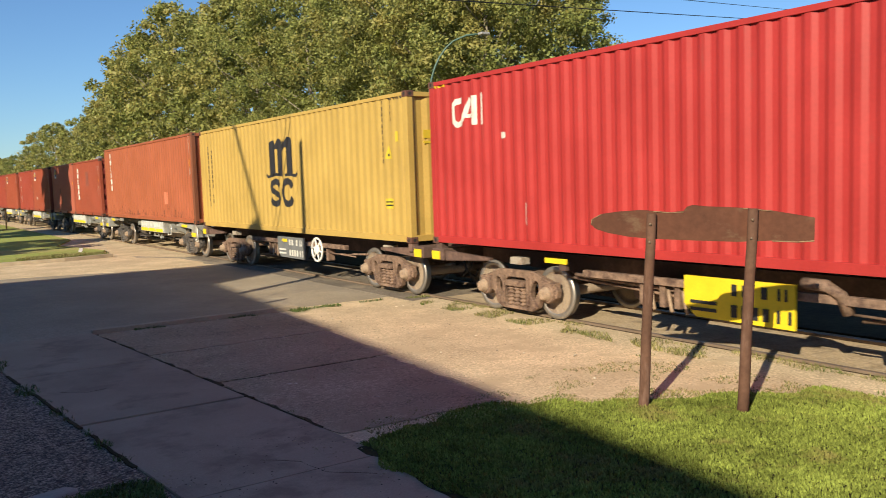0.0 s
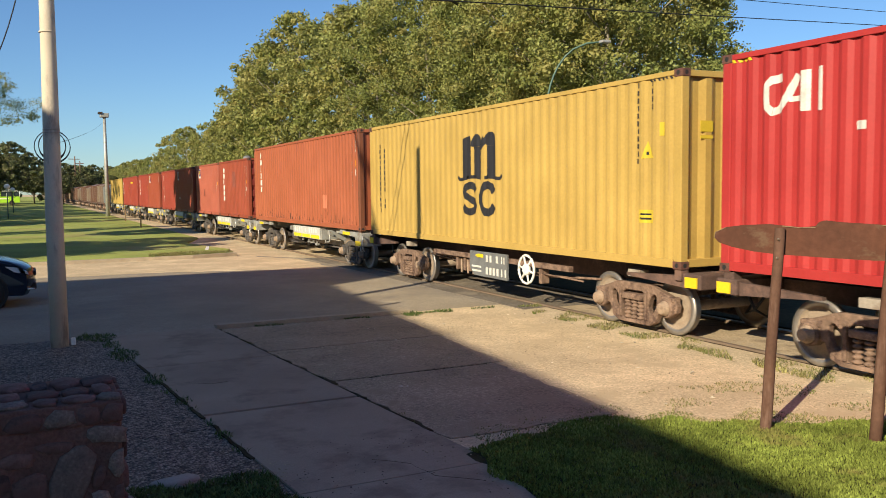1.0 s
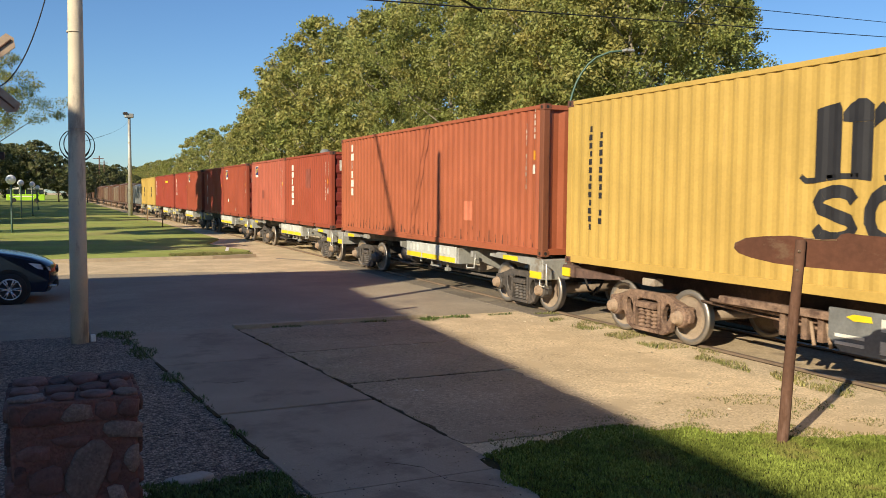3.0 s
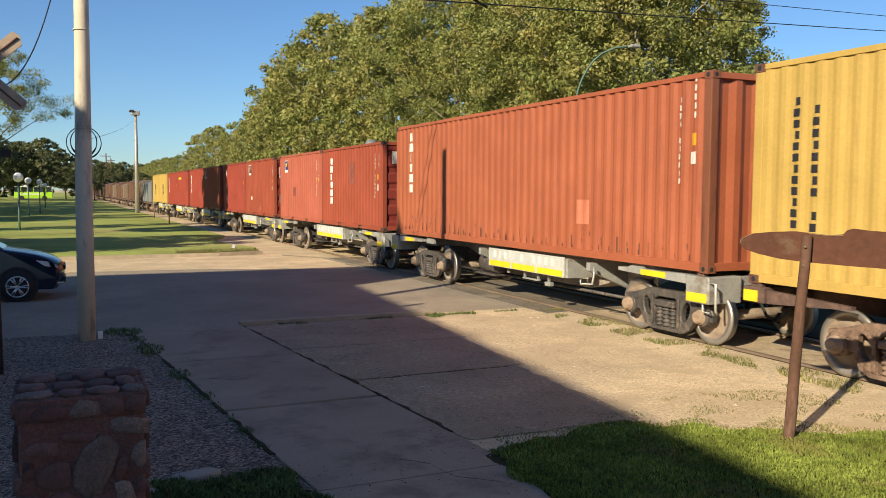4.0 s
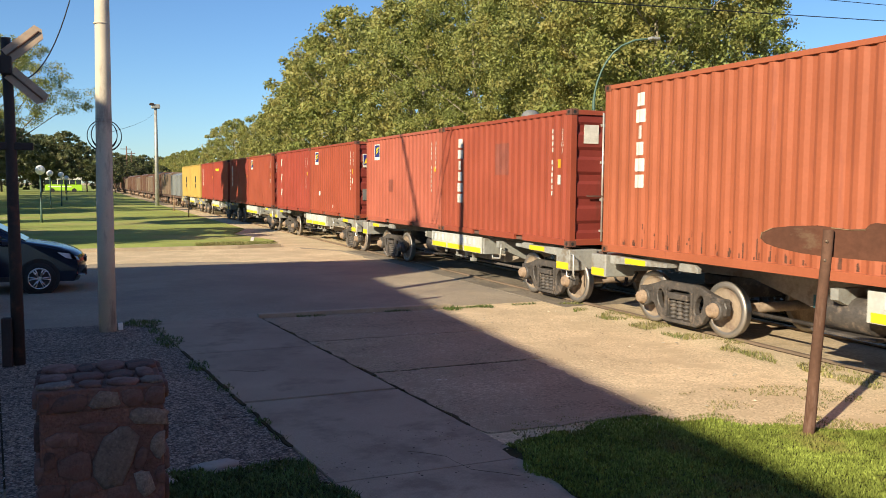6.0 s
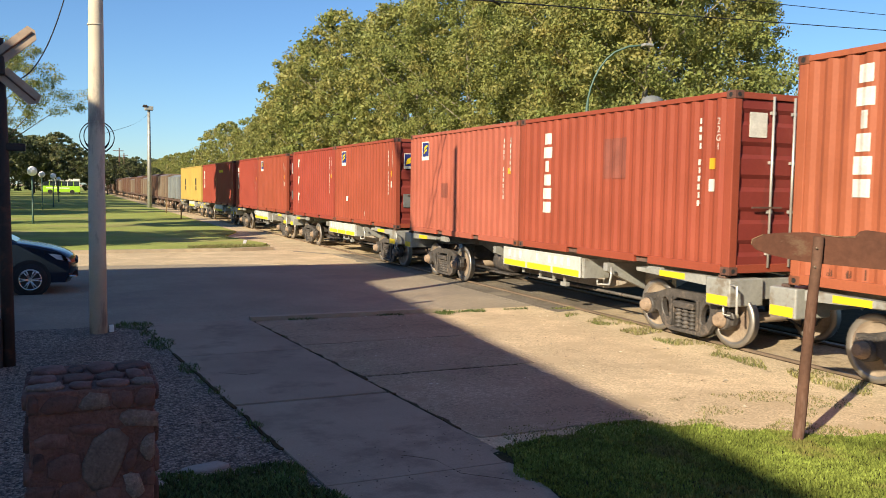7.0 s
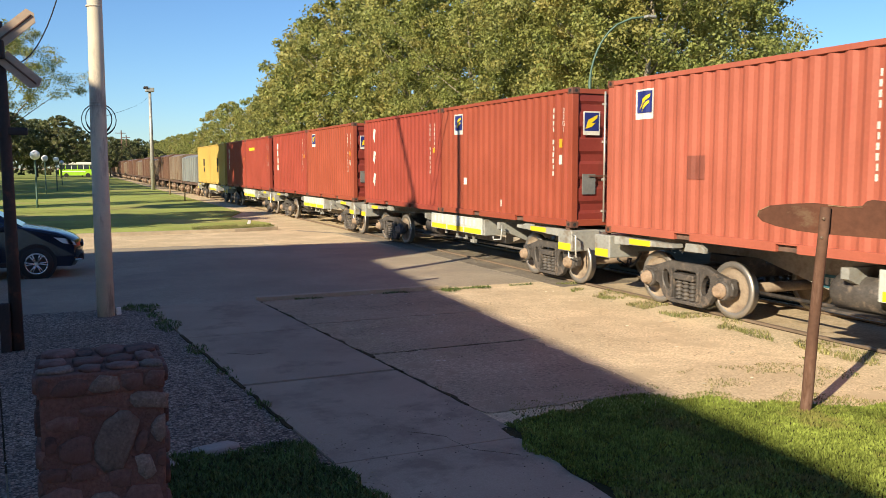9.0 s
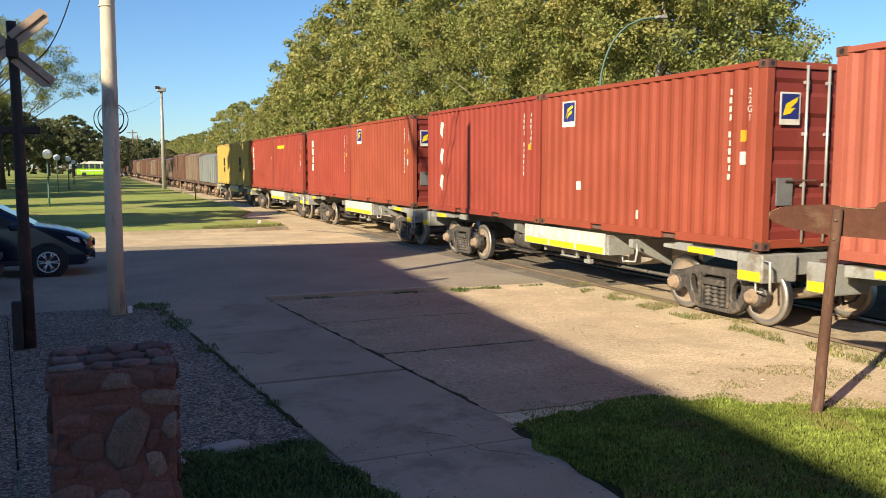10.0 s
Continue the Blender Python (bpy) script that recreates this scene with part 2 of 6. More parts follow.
    "bark_dark": surface("dark_bark", (0.10, 0.075, 0.055), rough=0.95, var=0.3, scale=2, grain=15, bump=0.6),
    "car": surface("navy_car_paint", (0.010, 0.016, 0.036), rough=0.15, metal=0.3, var=0.05, bump=0, spec=0.6),
    "chrome": surface("alloy", (0.6, 0.6, 0.6), rough=0.25, metal=0.9, var=0.05, bump=0),
    "lamp_glass": surface("headlamp_glass", (0.62, 0.64, 0.66), rough=0.12, var=0.1, bump=0, spec=0.8),
    "plaster": surface("cream_plaster", (0.55, 0.48, 0.36), rough=0.9, var=0.1, scale=1, grain=30),
    "roof": surface("roof_tiles", (0.25, 0.10, 0.06), rough=0.85, var=0.2, scale=3, grain=20),
    "lime": surface("lime_bus_paint", (0.35, 0.62, 0.04), rough=0.35, var=0.06, bump=0),
}
glass = bpy.data.materials.new("tinted_glass")
glass.use_nodes = True
g_node = glass.node_tree.nodes["Principled BSDF"]
g_node.inputs["Base Color"].default_value, g_node.inputs["Roughness"].default_value = (0.02, 0.03, 0.035, 1), 0.04
g_node.inputs["Specular IOR Level"].default_value = 0.8
M["glass"] = glass


# ---- mesh tools ----
def box(bm, x0, x1, y0, y1, z0, z1, bevel=0.0):
    v = [bm.verts.new((x, y, z)) for z in (z0, z1) for x, y in ((x0, y0), (x1, y0), (x1, y1), (x0, y1))]
    fs = [bm.faces.new([v[i] for i in f]) for f in ((3, 2, 1, 0), (4, 5, 6, 7), (0, 1, 5, 4), (1, 2, 6, 5), (2, 3, 7, 6), (3, 0, 4, 7))]
    if bevel:
        bmesh.ops.bevel(bm, geom=list({e for f in fs for e in f.edges}), offset=bevel, segments=2, affect="EDGES", profile=0.5)


def rod(bm, p, q, r, r2=None, n=12, caps=True):
    p, q = Vector(p), Vector(q)
    r2 = r if r2 is None else r2
    turn = (q - p).to_track_quat("Z", "Y").to_matrix()
    rings = [[bm.verts.new(c + turn @ Vector((k * math.cos(2 * math.pi * i / n), k * math.sin(2 * math.pi * i / n), 0))) for i in range(n)] for c, k in ((p, r), (q, r2))]
    for i in range(n):
        j = (i + 1) % n
        f = bm.faces.new((rings[0][i], rings[0][j], rings[1][j], rings[1][i]))
        f.smooth = True
    if caps:
        bm.faces.new(rings[0][::-1])
        bm.faces.new(rings[1])


def chain(bm, pts, radii, n=10):
    """A smooth tube through points."""
    rings = []
    for i, p in enumerate(pts):
        a, b = Vector(pts[max(i - 1, 0)]), Vector(pts[min(i + 1, len(pts) - 1)])
        d = (b - a).normalized()
        ref = Vector((0, 1, 0)) if abs(d.y) < 0.9 else Vector((1, 0, 0))
        ux = ref.cross(d).normalized()
        turn = Matrix((ux, d.cross(ux), d)).transposed()
        r = radii[i] if hasattr(radii, "__len__") else radii
        rings.append([bm.verts.new(Vector(p) + turn @ Vector((r * math.cos(2 * math.pi * k / n), r * math.sin(2 * math.pi * k / n), 0))) for k in range(n)])
    for r0, r1 in zip(rings, rings[1:]):
        for k in range(n):
            f = bm.faces.new((r0[k], r0[(k + 1) % n], r1[(k + 1) % n], r1[k]))
            f.smooth = True
    bm.faces.new(rings[0][::-1])
    bm.faces.new(rings[-1])


def lathe(bm, centre, profile, n=28, axis="x"):
    """Rings of (along, radius) turned round an axis."""
    rings = []
    for a, r in profile:
        ring = []
        for k in range(n):
            u, w = r * math.cos(2 * math.pi * k / n), r * math.sin(2 * math.pi * k / n)
            off = {"x": (a, u, w), "y": (u, a, w), "z": (u, w, a)}[axis]
            ring.append(bm.verts.new(Vector(centre) + Vector(off)))
        rings.append(ring)
    for r0, r1 in zip(rings, rings[1:]):
        for k in range(n):
            f = bm.faces.new((r0[k], r0[(k + 1) % n], r1[(k + 1) % n], r1[k]))
            f.smooth = True
    bm.faces.new(rings[0])
    bm.faces.new(rings[-1][::-1])


def prism(bm, poly, lo, hi, axis="x"):
    """A flat outline (two coordinates) pulled along an axis."""
    def at(a, b, k):
        return {"x": (k, a, b), "y": (a, k, b), "z": (a, b, k)}[axis]
    u = [bm.verts.new(at(a, b, lo)) for a, b in poly]
    w = [bm.verts.new(at(a, b, hi)) for a, b in poly]
    bm.faces.new(u)
    bm.faces.new(w[::-1])
    for i in range(len(poly)):
        j = (i + 1) % len(poly)
        bm.faces.new((u[j], u[i], w[i], w[j]))


def finish(name, bm, material):
    bmesh.ops.recalc_face_normals(bm, faces=bm.faces)
    me = bpy.data.meshes.new(name)
    bm.to_mesh(me)
    bm.free()
    me.materials.append(material)
    return me


def part(name, bm, material, parent=None, label=""):
    ob = new(name, finish(name, bm, material))
    if parent:
        ob.parent = parent
    return tagged(ob, label)


def shape(fn, *args, **kw):
    bm = bmesh.new()
    fn(bm, *args, **kw)
    return bm


def thing(name, label, category, group="", kind="", at=(0, 0, 0)):
    ob = new(name)
    ob.empty_display_size = 0.2
    ob.location = at
    return tagged(ob, label, category, group, kind)


def solo(name, bm, material, label, category="", kind="structure", group=""):
    return tagged(part(name, bm, material), label, category, group, kind)


MOVERS = []


# ---- ground ----
def sheet(name, outline, z, material, label, category, cells=0):
    bm = bmesh.new()
    bm.faces.new([bm.verts.new((x, y, z)) for x, y in outline])
    return solo(name, bm, material, label, category)


def slab(name, outline, z0, z1, material, label, category, parent=None):
    bm = shape(prism, outline, z0, z1, axis="z")
    if parent:
        return part(name, bm, material, parent)
    return solo(name, bm, material, label, category)


def frayed(outline, step=0.16, amp=0.10):
    """An outline with a ragged edge."""
    out = []
    for (x0, y0), (x1, y1) in zip(outline, outline[1:] + outline[:1]):
        n = max(1, int(math.hypot(x1 - x0, y1 - y0) / step))
        for k in range(n):
            x, y = x0 + (x1 - x0) * k / n, y0 + (y1 - y0) * k / n
            out.append((x + amp * noise.noise(Vector((x * 4, y * 4, 0))), y + amp * noise.noise(Vector((x * 4, y * 4, 7)))))
    return out


RAIL_X, ROAD_NEAR, ROAD_FAR = 9.64, 14.2, 29.5
sheet("ground", [(-900, -300), (900, -300), (900, 1800), (-900, 1800)], 0.0, M["dirt"], "pale packed dirt and gravel open ground beside the tracks", "ground")
slab("road", [(-90, ROAD_NEAR + 0.1), (8.3, ROAD_NEAR + 0.1), (8.3, ROAD_FAR - 2.0), (7.2, ROAD_FAR), (-90, ROAD_FAR - 0.8)], -0.1, 0.006, M["road"], "worn patched asphalt road leading over the level crossing", "road")
# Paler slab over the road: its sunlit band put into the colour.
slab("road_shoulder", frayed([(-90, 24.6), (-1, 25.2), (3.0, 25.0), (6.0, 24.2), (8.1, 23.0), (8.1, 27.4), (6.9, ROAD_FAR - 0.1), (5.0, ROAD_FAR), (-90, ROAD_FAR - 1.2)], 0.5, 0.3), -0.1, 0.011, M["dirt"], "sunlit band of the road along the park kerb, painted paler", "ground")
slab("crossing_paving", [(8.3, 13.4), (11.2, 13.4), (11.2, 27.5), (8.3, 27.5)], -0.1, 0.012, M["asphalt"], "asphalt paving between the rails at the level crossing", "road")
slab("park_lawn", [(-300, ROAD_FAR - 0.4), (6.0, ROAD_FAR + 0.7), (7.0, 33), (6.2, 38), (7.4, 42), (7.4, 700), (-300, 700)], -0.1, 0.05, M["park"], "mown park grass with long tree shadows", "lawn")
slab("park_kerb", [(-90, ROAD_FAR - 1.1), (5.0, ROAD_FAR + 0.05), (6.6, ROAD_FAR + 0.5), (6.5, ROAD_FAR + 0.65), (4.9, ROAD_FAR + 0.2), (-90, ROAD_FAR - 0.95)], -0.1, 0.12, M["kerb"], "low sandy concrete kerb along the park", "kerb")
# Litter reaches the far rail so the shade behind the wagons goes black.
slab("far_verge", [(10.74, -60), (300, -60), (300, 700), (10.74, 700)], -0.1, 0.03, M["litter"], "dark leaf litter beyond the line, run up to the rail to darken the train's shade", "ground")

sheet("joint_soil", [(-19, 6.6), (3.3, 6.9), (5.2, 7.3), (5.5, 14.0), (2.7, 14.2), (-19, 14.2)], 0.004, M["litter"], "dark soil in the joints under the paving", "ground")
paving = thing("pebble_pavement", "dark washed-pebble paving slabs beside the concrete walk", "pavement", kind="structure")
for i in range(9):
    for j in range(4):
        y0 = 14.25 - (j + 1) * 2.05
        x1 = 0.97 - (y0 - 14.2) * 0.088
        a0 = x1 + 0.012 - i * 2.2
        slab("slab", [(a0 - 2.185, y0 + 0.015), (a0, y0 + 0.015), (a0 - 0.18, y0 + 2.04), (a0 - 2.365, y0 + 2.04)], -0.1, 0.018 + 0.006 * ((i * 7 + j * 3) % 3), M["pebble"], "", "", paving)
walkway = thing("concrete_walk", "cracked grey concrete footpath slabs with weeds in the joints", "pavement", kind="structure")
edges = [14.2, 11.35, 8.64, 6.0, 3.2, 0.4, -2.4]
for hi, lo in zip(edges, edges[1:]):
    l0, l1 = 0.98 - (hi - 14.2) * 0.088, 0.98 - (lo - 14.2) * 0.088
    r0, r1 = 2.72 - (hi - 14.2) * 0.082, 2.72 - (lo - 14.2) * 0.082
    bm = bmesh.new()
    prism(bm, [(l0 + 0.02, hi - (0.055 if hi == 8.64 else 0.003)), (r0, hi - (0.055 if hi == 8.64 else 0.003)), (r1, lo + 0.003), (l1 + 0.02, lo + 0.003)], -0.1, 0.024, axis="z")
    bmesh.ops.bevel(bm, geom=[e for e in bm.edges if min(v.co.z for v in e.verts) > 0], offset=0.006, segments=2, affect="EDGES")
    part("slab", bm, M["concrete"], walkway)
for hi, lo in ((11.6, 11.0), (10.4, 9.3), (9.0, 8.5), (8.2, 7.0)):
    a, c = 0.985 - (hi - 14.2) * 0.088, 0.985 - (lo - 14.2) * 0.088
    slab("joint_dirt", frayed([(a - 0.015, hi), (a + 0.015, hi), (c + 0.02, lo), (c - 0.02, lo)], 0.09, 0.03), -0.1, 0.031, M["litter"], "dark soil line between walk and pebble paving", "ground")
for hi, lo, wide in ((12.9, 12.5, 0.02), (11.2, 10.7, 0.035), (9.8, 9.3, 0.05), (8.9, 8.5, 0.04), (8.1, 7.0, 0.035)):
    a, c = 2.72 - (hi - 14.2) * 0.082, 2.72 - (lo - 14.2) * 0.082
    slab("walk_edge_dirt", frayed([(a, hi), (a + wide * 0.4, hi), (c + wide, lo), (c - 0.01, lo)], 0.08, 0.04), -0.1, 0.027, M["litter"], "dark soil line along the footpath edge", "ground")
# Jointed slabs over the shaded ground; part of that shade is in their colour.
apron = thing("apron_paving", "old stony slabs with cracked joints beside the footpath, toned down for shade", "pavement", kind="structure")
for hi, lo, far in ((14.05, 11.72, 5.85), (11.68, 9.52, 5.65), (9.46, 6.75, 5.4)):
    l0, l1 = 2.74 - (hi - 14.2) * 0.082, 2.74 - (lo - 14.2) * 0.082
    slab("slab", frayed([(l0 + 0.03, hi), (far, hi), (far - 0.1, lo), (l1 + 0.03, lo)], 0.12, 0.06), -0.1, 0.012, M["apron"], "", "", apron)
for pts in (((2.5, 6.5), (2.75, 6.25), (2.8, 5.9), (3.1, 5.6)), ((1.6, 10.2), (1.85, 10.0), (2.05, 10.05))):
    left_side = [(x, y + 0.003) for x, y in pts]
    right_side = [(x, y - 0.003) for x, y in reversed(pts)]
    slab("crack", frayed(left_side + right_side, 0.08, 0.03), 0.0, 0.0255, M["litter"], "", "", walkway)
slab("corner_kerb", [(2.72, 14.08), (6.25, 14.08), (6.25, 14.24), (2.72, 14.24)], -0.1, 0.075, M["kerb"], "worn low concrete kerb at the road edge", "kerb")
solo("track_edging", shape(prism, [(7.9, -0.02), (8.45, 0.016), (8.775, 0.022), (8.775, -0.05)], -20, 13.4, axis="y"), M["dirt"], "low bank of packed dirt along the near rail", "ground")
slab("rail_gap", [(8.78, -20), (8.83, -20), (8.83, 13.4), (8.78, 13.4)], -0.1, 0.012, M["litter"], "dark groove between dirt and rail", "ground")
slab("track_bed", [(8.98, -60), (10.72, -60), (10.72, 13.4), (8.98, 13.4)], -0.1, 0.008, M["bed_fill"], "dusty packed fill between the rails", "ground")
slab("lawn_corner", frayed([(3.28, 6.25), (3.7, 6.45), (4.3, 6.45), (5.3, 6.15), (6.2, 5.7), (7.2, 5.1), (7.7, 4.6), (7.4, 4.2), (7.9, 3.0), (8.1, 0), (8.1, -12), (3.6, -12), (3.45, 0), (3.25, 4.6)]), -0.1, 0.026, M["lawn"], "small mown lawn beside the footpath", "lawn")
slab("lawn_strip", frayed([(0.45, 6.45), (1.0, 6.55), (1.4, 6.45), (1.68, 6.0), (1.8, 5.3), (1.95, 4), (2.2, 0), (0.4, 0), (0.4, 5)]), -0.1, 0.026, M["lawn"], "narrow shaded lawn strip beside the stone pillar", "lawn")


def blades(name, inside, bounds, count, tall, material, label, seed, bend=1.3, ground=0.005):
    """Grass: many single blades."""
    rng = np.random.default_rng(seed)
    x = rng.uniform(bounds[0], bounds[1], count * 3)
    y = rng.uniform(bounds[2], bounds[3], count * 3)
    keep = np.array([inside(a, b) for a, b in zip(x, y)])
    x, y = x[keep][:count], y[keep][:count]
    n = len(x)
    h = rng.uniform(0.4, 1.0, n) * tall
    a, lean = rng.uniform(0, 6.283, n), rng.uniform(0.1, bend, n)
    w = rng.uniform(0.004, 0.008, n)
    ca, sa = np.cos(a), np.sin(a)
    base = np.stack([x, y, np.full(n, ground)], 1)
    side = np.stack([-sa * w, ca * w, 0 * w], 1)
    mid = base + np.stack([ca * h * lean * 0.3, sa * h * lean * 0.3, h * 0.6], 1)
    tip = base + np.stack([ca * h * lean, sa * h * lean, h], 1)
    verts = np.stack([base - side, base + side, mid + side * 0.7, mid - side * 0.7, tip], 1).reshape(-1, 3)
    k = np.arange(n) * 5
    faces = [f for i in k.tolist() for f in ((i, i + 1, i + 2, i + 3), (i + 3, i + 2, i + 4))]
    me = bpy.data.meshes.new(name)
    me.from_pydata(verts.tolist(), [], faces)
    me.materials.append(material)
    return tagged(new(name, me), label, "grass", "", "stuff")


def ragged(x, y, s=1.0):
    return noise.noise(Vector((x * 2.2, y * 2.2, s))) * 0.35


def lawn_edge(y):
    """Where the lawn meets the footpath."""
    return 3.27 + 0.02 * (y - 5.0)


blades("lawn_grass", lambda x, y: y + ragged(x, y) < (6.45 if x < 5.2 else 6.45 - (x - 5.2) * 0.62) and x > lawn_edge(y) + ragged(x, y) * 0.45, (3.0, 8.0, 2.2, 6.8), 130000, 0.036, M["blade"], "short green lawn blades", 3, 0.9, 0.024)
# Strip blades take the weed green, already darkened for shade.
blades("strip_grass", lambda x, y: y + ragged(x, y) < 6.55 and x < 1.72 - (y - 6) * 0.13 + ragged(x, y) * 0.4, (0.45, 2.4, 3.6, 6.7), 24000, 0.045, M["weed"], "lawn blades in a green darkened for shade", 4, 1.3, 0.022)
blades("track_weeds", lambda x, y: ragged(x * 0.8, y * 0.8, 5.0) > 0.02 - 0.05 * (x > 8.6), (8.15, 8.84, 2.5, 13.8), 4600, 0.065, M["dry"], "yellowing weeds along the track edging", 5)
blades("lawn_edge_straw", lambda x, y: abs(y + ragged(x, y) * 1.2 - (6.5 if x < 5.2 else 6.5 - (x - 5.2) * 0.62)) < 0.3, (3.6, 8.0, 4.2, 7.2), 7000, 0.022, M["dry"], "dry straw grass along the lawn edge", 16)
blades("lawn_fringe", lambda x, y: y + ragged(x, y) * 2.5 > 6.0 - (x - 5.2) * 0.6 and ragged(x, y, 9.0) > 0.03, (4.2, 8.0, 3.6, 7.3), 3500, 0.025, M["dry"], "dry straw grass thinning into the dirt", 6)
WEED_SPOTS = ((0.95, 14.1, 0.28), (0.75, 14.22, 0.24), (1.03, 13.3, 0.18), (1.12, 12.5, 0.28), (1.14, 12.1, 0.16), (1.30, 10.6, 0.20), (1.36, 9.8, 0.10), (1.42, 9.3, 0.12), (1.46, 8.9, 0.08), (1.53, 7.8, 0.11), (1.5, 8.3, 0.08), (1.58, 7.3, 0.08))
blades("joint_weeds", lambda x, y: any((x - a) ** 2 + ((y - b) * 0.55) ** 2 < (r * (0.75 + ragged(x * 2, y * 2))) ** 2 for a, b, r in WEED_SPOTS), (0.4, 2.2, 6.6, 14.7), 7000, 0.06, M["weed"], "weeds growing in the pavement joint", 7)
blades("walk_weeds", lambda x, y: abs(x - (2.74 - (y - 14.2) * 0.082)) < 0.02 + max(0, ragged(x, y, 3.0)) * 0.4 and ragged(x, y, 8.0) > 0.06, (2.5, 3.6, 6.0, 14.4), 1500, 0.04, M["dry"], "weeds along the footpath edge", 8)
blades("kerb_weeds", lambda x, y: abs(y - 14.0) < 0.06 + max(0, ragged(x, 1.0, 3.0)) and ragged(x, 2.0, 8.0) > 0.02, (2.8, 8.0, 13.6, 14.4), 2600, 0.05, M["weed"], "weeds along the low kerb", 9)
blades("verge_clump", lambda x, y: (x - 5.2) ** 2 / 2.2 + (y - 30.9) ** 2 / 0.8 < 1 + ragged(x, y), (3.2, 7.4, 29.9, 32.2), 6000, 0.17, M["dry"], "rough tuft of long grass at the park corner", 10)

# rails
for i, x in enumerate((RAIL_X - 0.78, RAIL_X + 0.78)):
    rail = thing("rail", "worn steel rail set in the ground", "rail", "rails", "structure")
    part("rail_head", shape(box, x - 0.036, x + 0.036, -60, 900, 0.02, 0.052), M["rail"], rail, "polished rail head")
    part("rail_web", shape(box, x - 0.012, x + 0.012, -60, 900, -0.08, 0.02), M["rail_rust"], rail)

# ---- station building and posts out of view that cast the shade ----
house = thing("station_building", "long cream plastered station building with tiled eaves", "building")
part("wall", shape(prism, [(-16.3, -40), (-12.7, -8.0), (-11.0, 9.3), (-24, 9.3), (-24, -40)], 0, 9.69, axis="z"), M["plaster"], house)
part("roof", shape(prism, [(-15.8, -41), (-12.28, -8.0), (-10.6, 9.4), (-25, 9.4), (-25, -41)], 9.69, 9.94, axis="z"), M["roof"], house)
part("end_block", shape(box, -24, -10.1, 9.42, 12.2, 0, 11.5), M["plaster"], house)
part("chimney", shape(lathe, (-11.0, 10.1, 11.5), [(0, 0.6), (0.5, 0.6), (0.8, 0.48), (1.0, 0.2)], 16, "z"), M["plaster"], house)


# ---- containers ----
W, PITCH = 2.438, 0.278
DEPTH = [0.03]


def wave(y):
    """How far the corrugated side lies in at y."""
    k = (y % PITCH) / PITCH
    for lo, hi, a, b in ((0, 0.26, 0, 0), (0.26, 0.5, 0, 1), (0.5, 0.76, 1, 1), (0.76, 1, 1, 0)):
        if k < hi:
            return DEPTH[0] * (a + (b - a) * (k - lo) / (hi - lo))
    return 0.0


def breaks(y0, y1):
    pts = {y0, y1}
    for n in range(int(y0 / PITCH) - 1, int(y1 / PITCH) + 2):
        for k in (0, 0.26, 0.5, 0.76):
            y = (n + k) * PITCH
            if y0 + 1e-4 < y < y1 - 1e-4:
                pts.add(y)
    return sorted(pts)


def ribbed(bm, y0, y1, z0, z1, x0, sign=1):
    ys = breaks(y0, y1)
    cols = [[bm.verts.new((x0 + sign * wave(y), y, z)) for z in (z0, z1)] for y in ys]
    for a, b in zip(cols, cols[1:]):
        bm.faces.new((a[0], b[0], b[1], a[1]))


LAYER = [0]


def tick():
    """A fraction of a millimetre, other at each call, so that overlapping paint never lies in one plane."""
    LAYER[0] = (LAYER[0] + 1) % 9
    return LAYER[0] * 0.0006


def stamp(bm, y0, y1, z0, z1):
    """Paint that follows the corrugation, 3 mm proud."""
    up = 0.003 + tick()
    ys = breaks(y0, y1)
    cols = [[bm.verts.new((0.012 + wave(y) - up, y, z)) for z in (z0, z1)] for y in ys]
    for a, b in zip(cols, cols[1:]):
        bm.faces.new((a[0], b[0], b[1], a[1]))


def stamp_poly(bm, pts):
    """A convex outline of (y, z), cut into strips that follow the corrugation."""
    lo, hi = min(p[0] for p in pts), max(p[0] for p in pts)
    def span(y):
        zs = []
        for (a, za), (b, zb) in zip(pts, pts[1:] + pts[:1]):
            if min(a, b) - 1e-6 <= y <= max(a, b) + 1e-6:
                zs += [za, zb] if abs(a - b) < 1e-6 else [za + (zb - za) * (y - a) / (b - a)]
        return min(zs), max(zs)
    ys = sorted(set(breaks(lo, hi)) | {p[0] for p in pts})
    up = 0.003 + tick()
    cols = []
    for y in ys:
        s = span(y)
        cols.append([bm.verts.new((0.012 + wave(y) - up, y, z)) for z in s])
    for a, b in zip(cols, cols[1:]):
        try:
            bm.faces.new((a[0], b[0], b[1], a[1]))
        except ValueError:
            pass


def marks(ob, name, material, rects=(), polys=(), label=""):
    if name in ("sticker", "warning_sticker", "paint_scuff", "brand_column", "repair_patch", "sticker_print", "code_bar", "side_bar"):
        last = None
        for r in rects:
            last = part(name, shape(stamp, *r), material, ob, label)
        for p in polys:
            last = part(name, shape(stamp_poly, list(p)), material, ob, label)
        return last
    bm = bmesh.new()
    for r in rects:
        stamp(bm, *r)
    for p in polys:
        stamp_poly(bm, list(p))
    return part(name, bm, material, ob, label)


def code_column(y, z1, z0, width=0.085, step=0.115, skip=()):
    """A column of plain bars, one for each stencilled character."""
    out, z, k = [], z1, 0
    while z - step * 0.72 > z0 - 0.02:
        if k not in skip:
            out.append((y + width * 0.2, y + width * (0.8 if k % 3 else 0.62), z - step * 0.7, z))
        z -= step
        k += 1
    return out


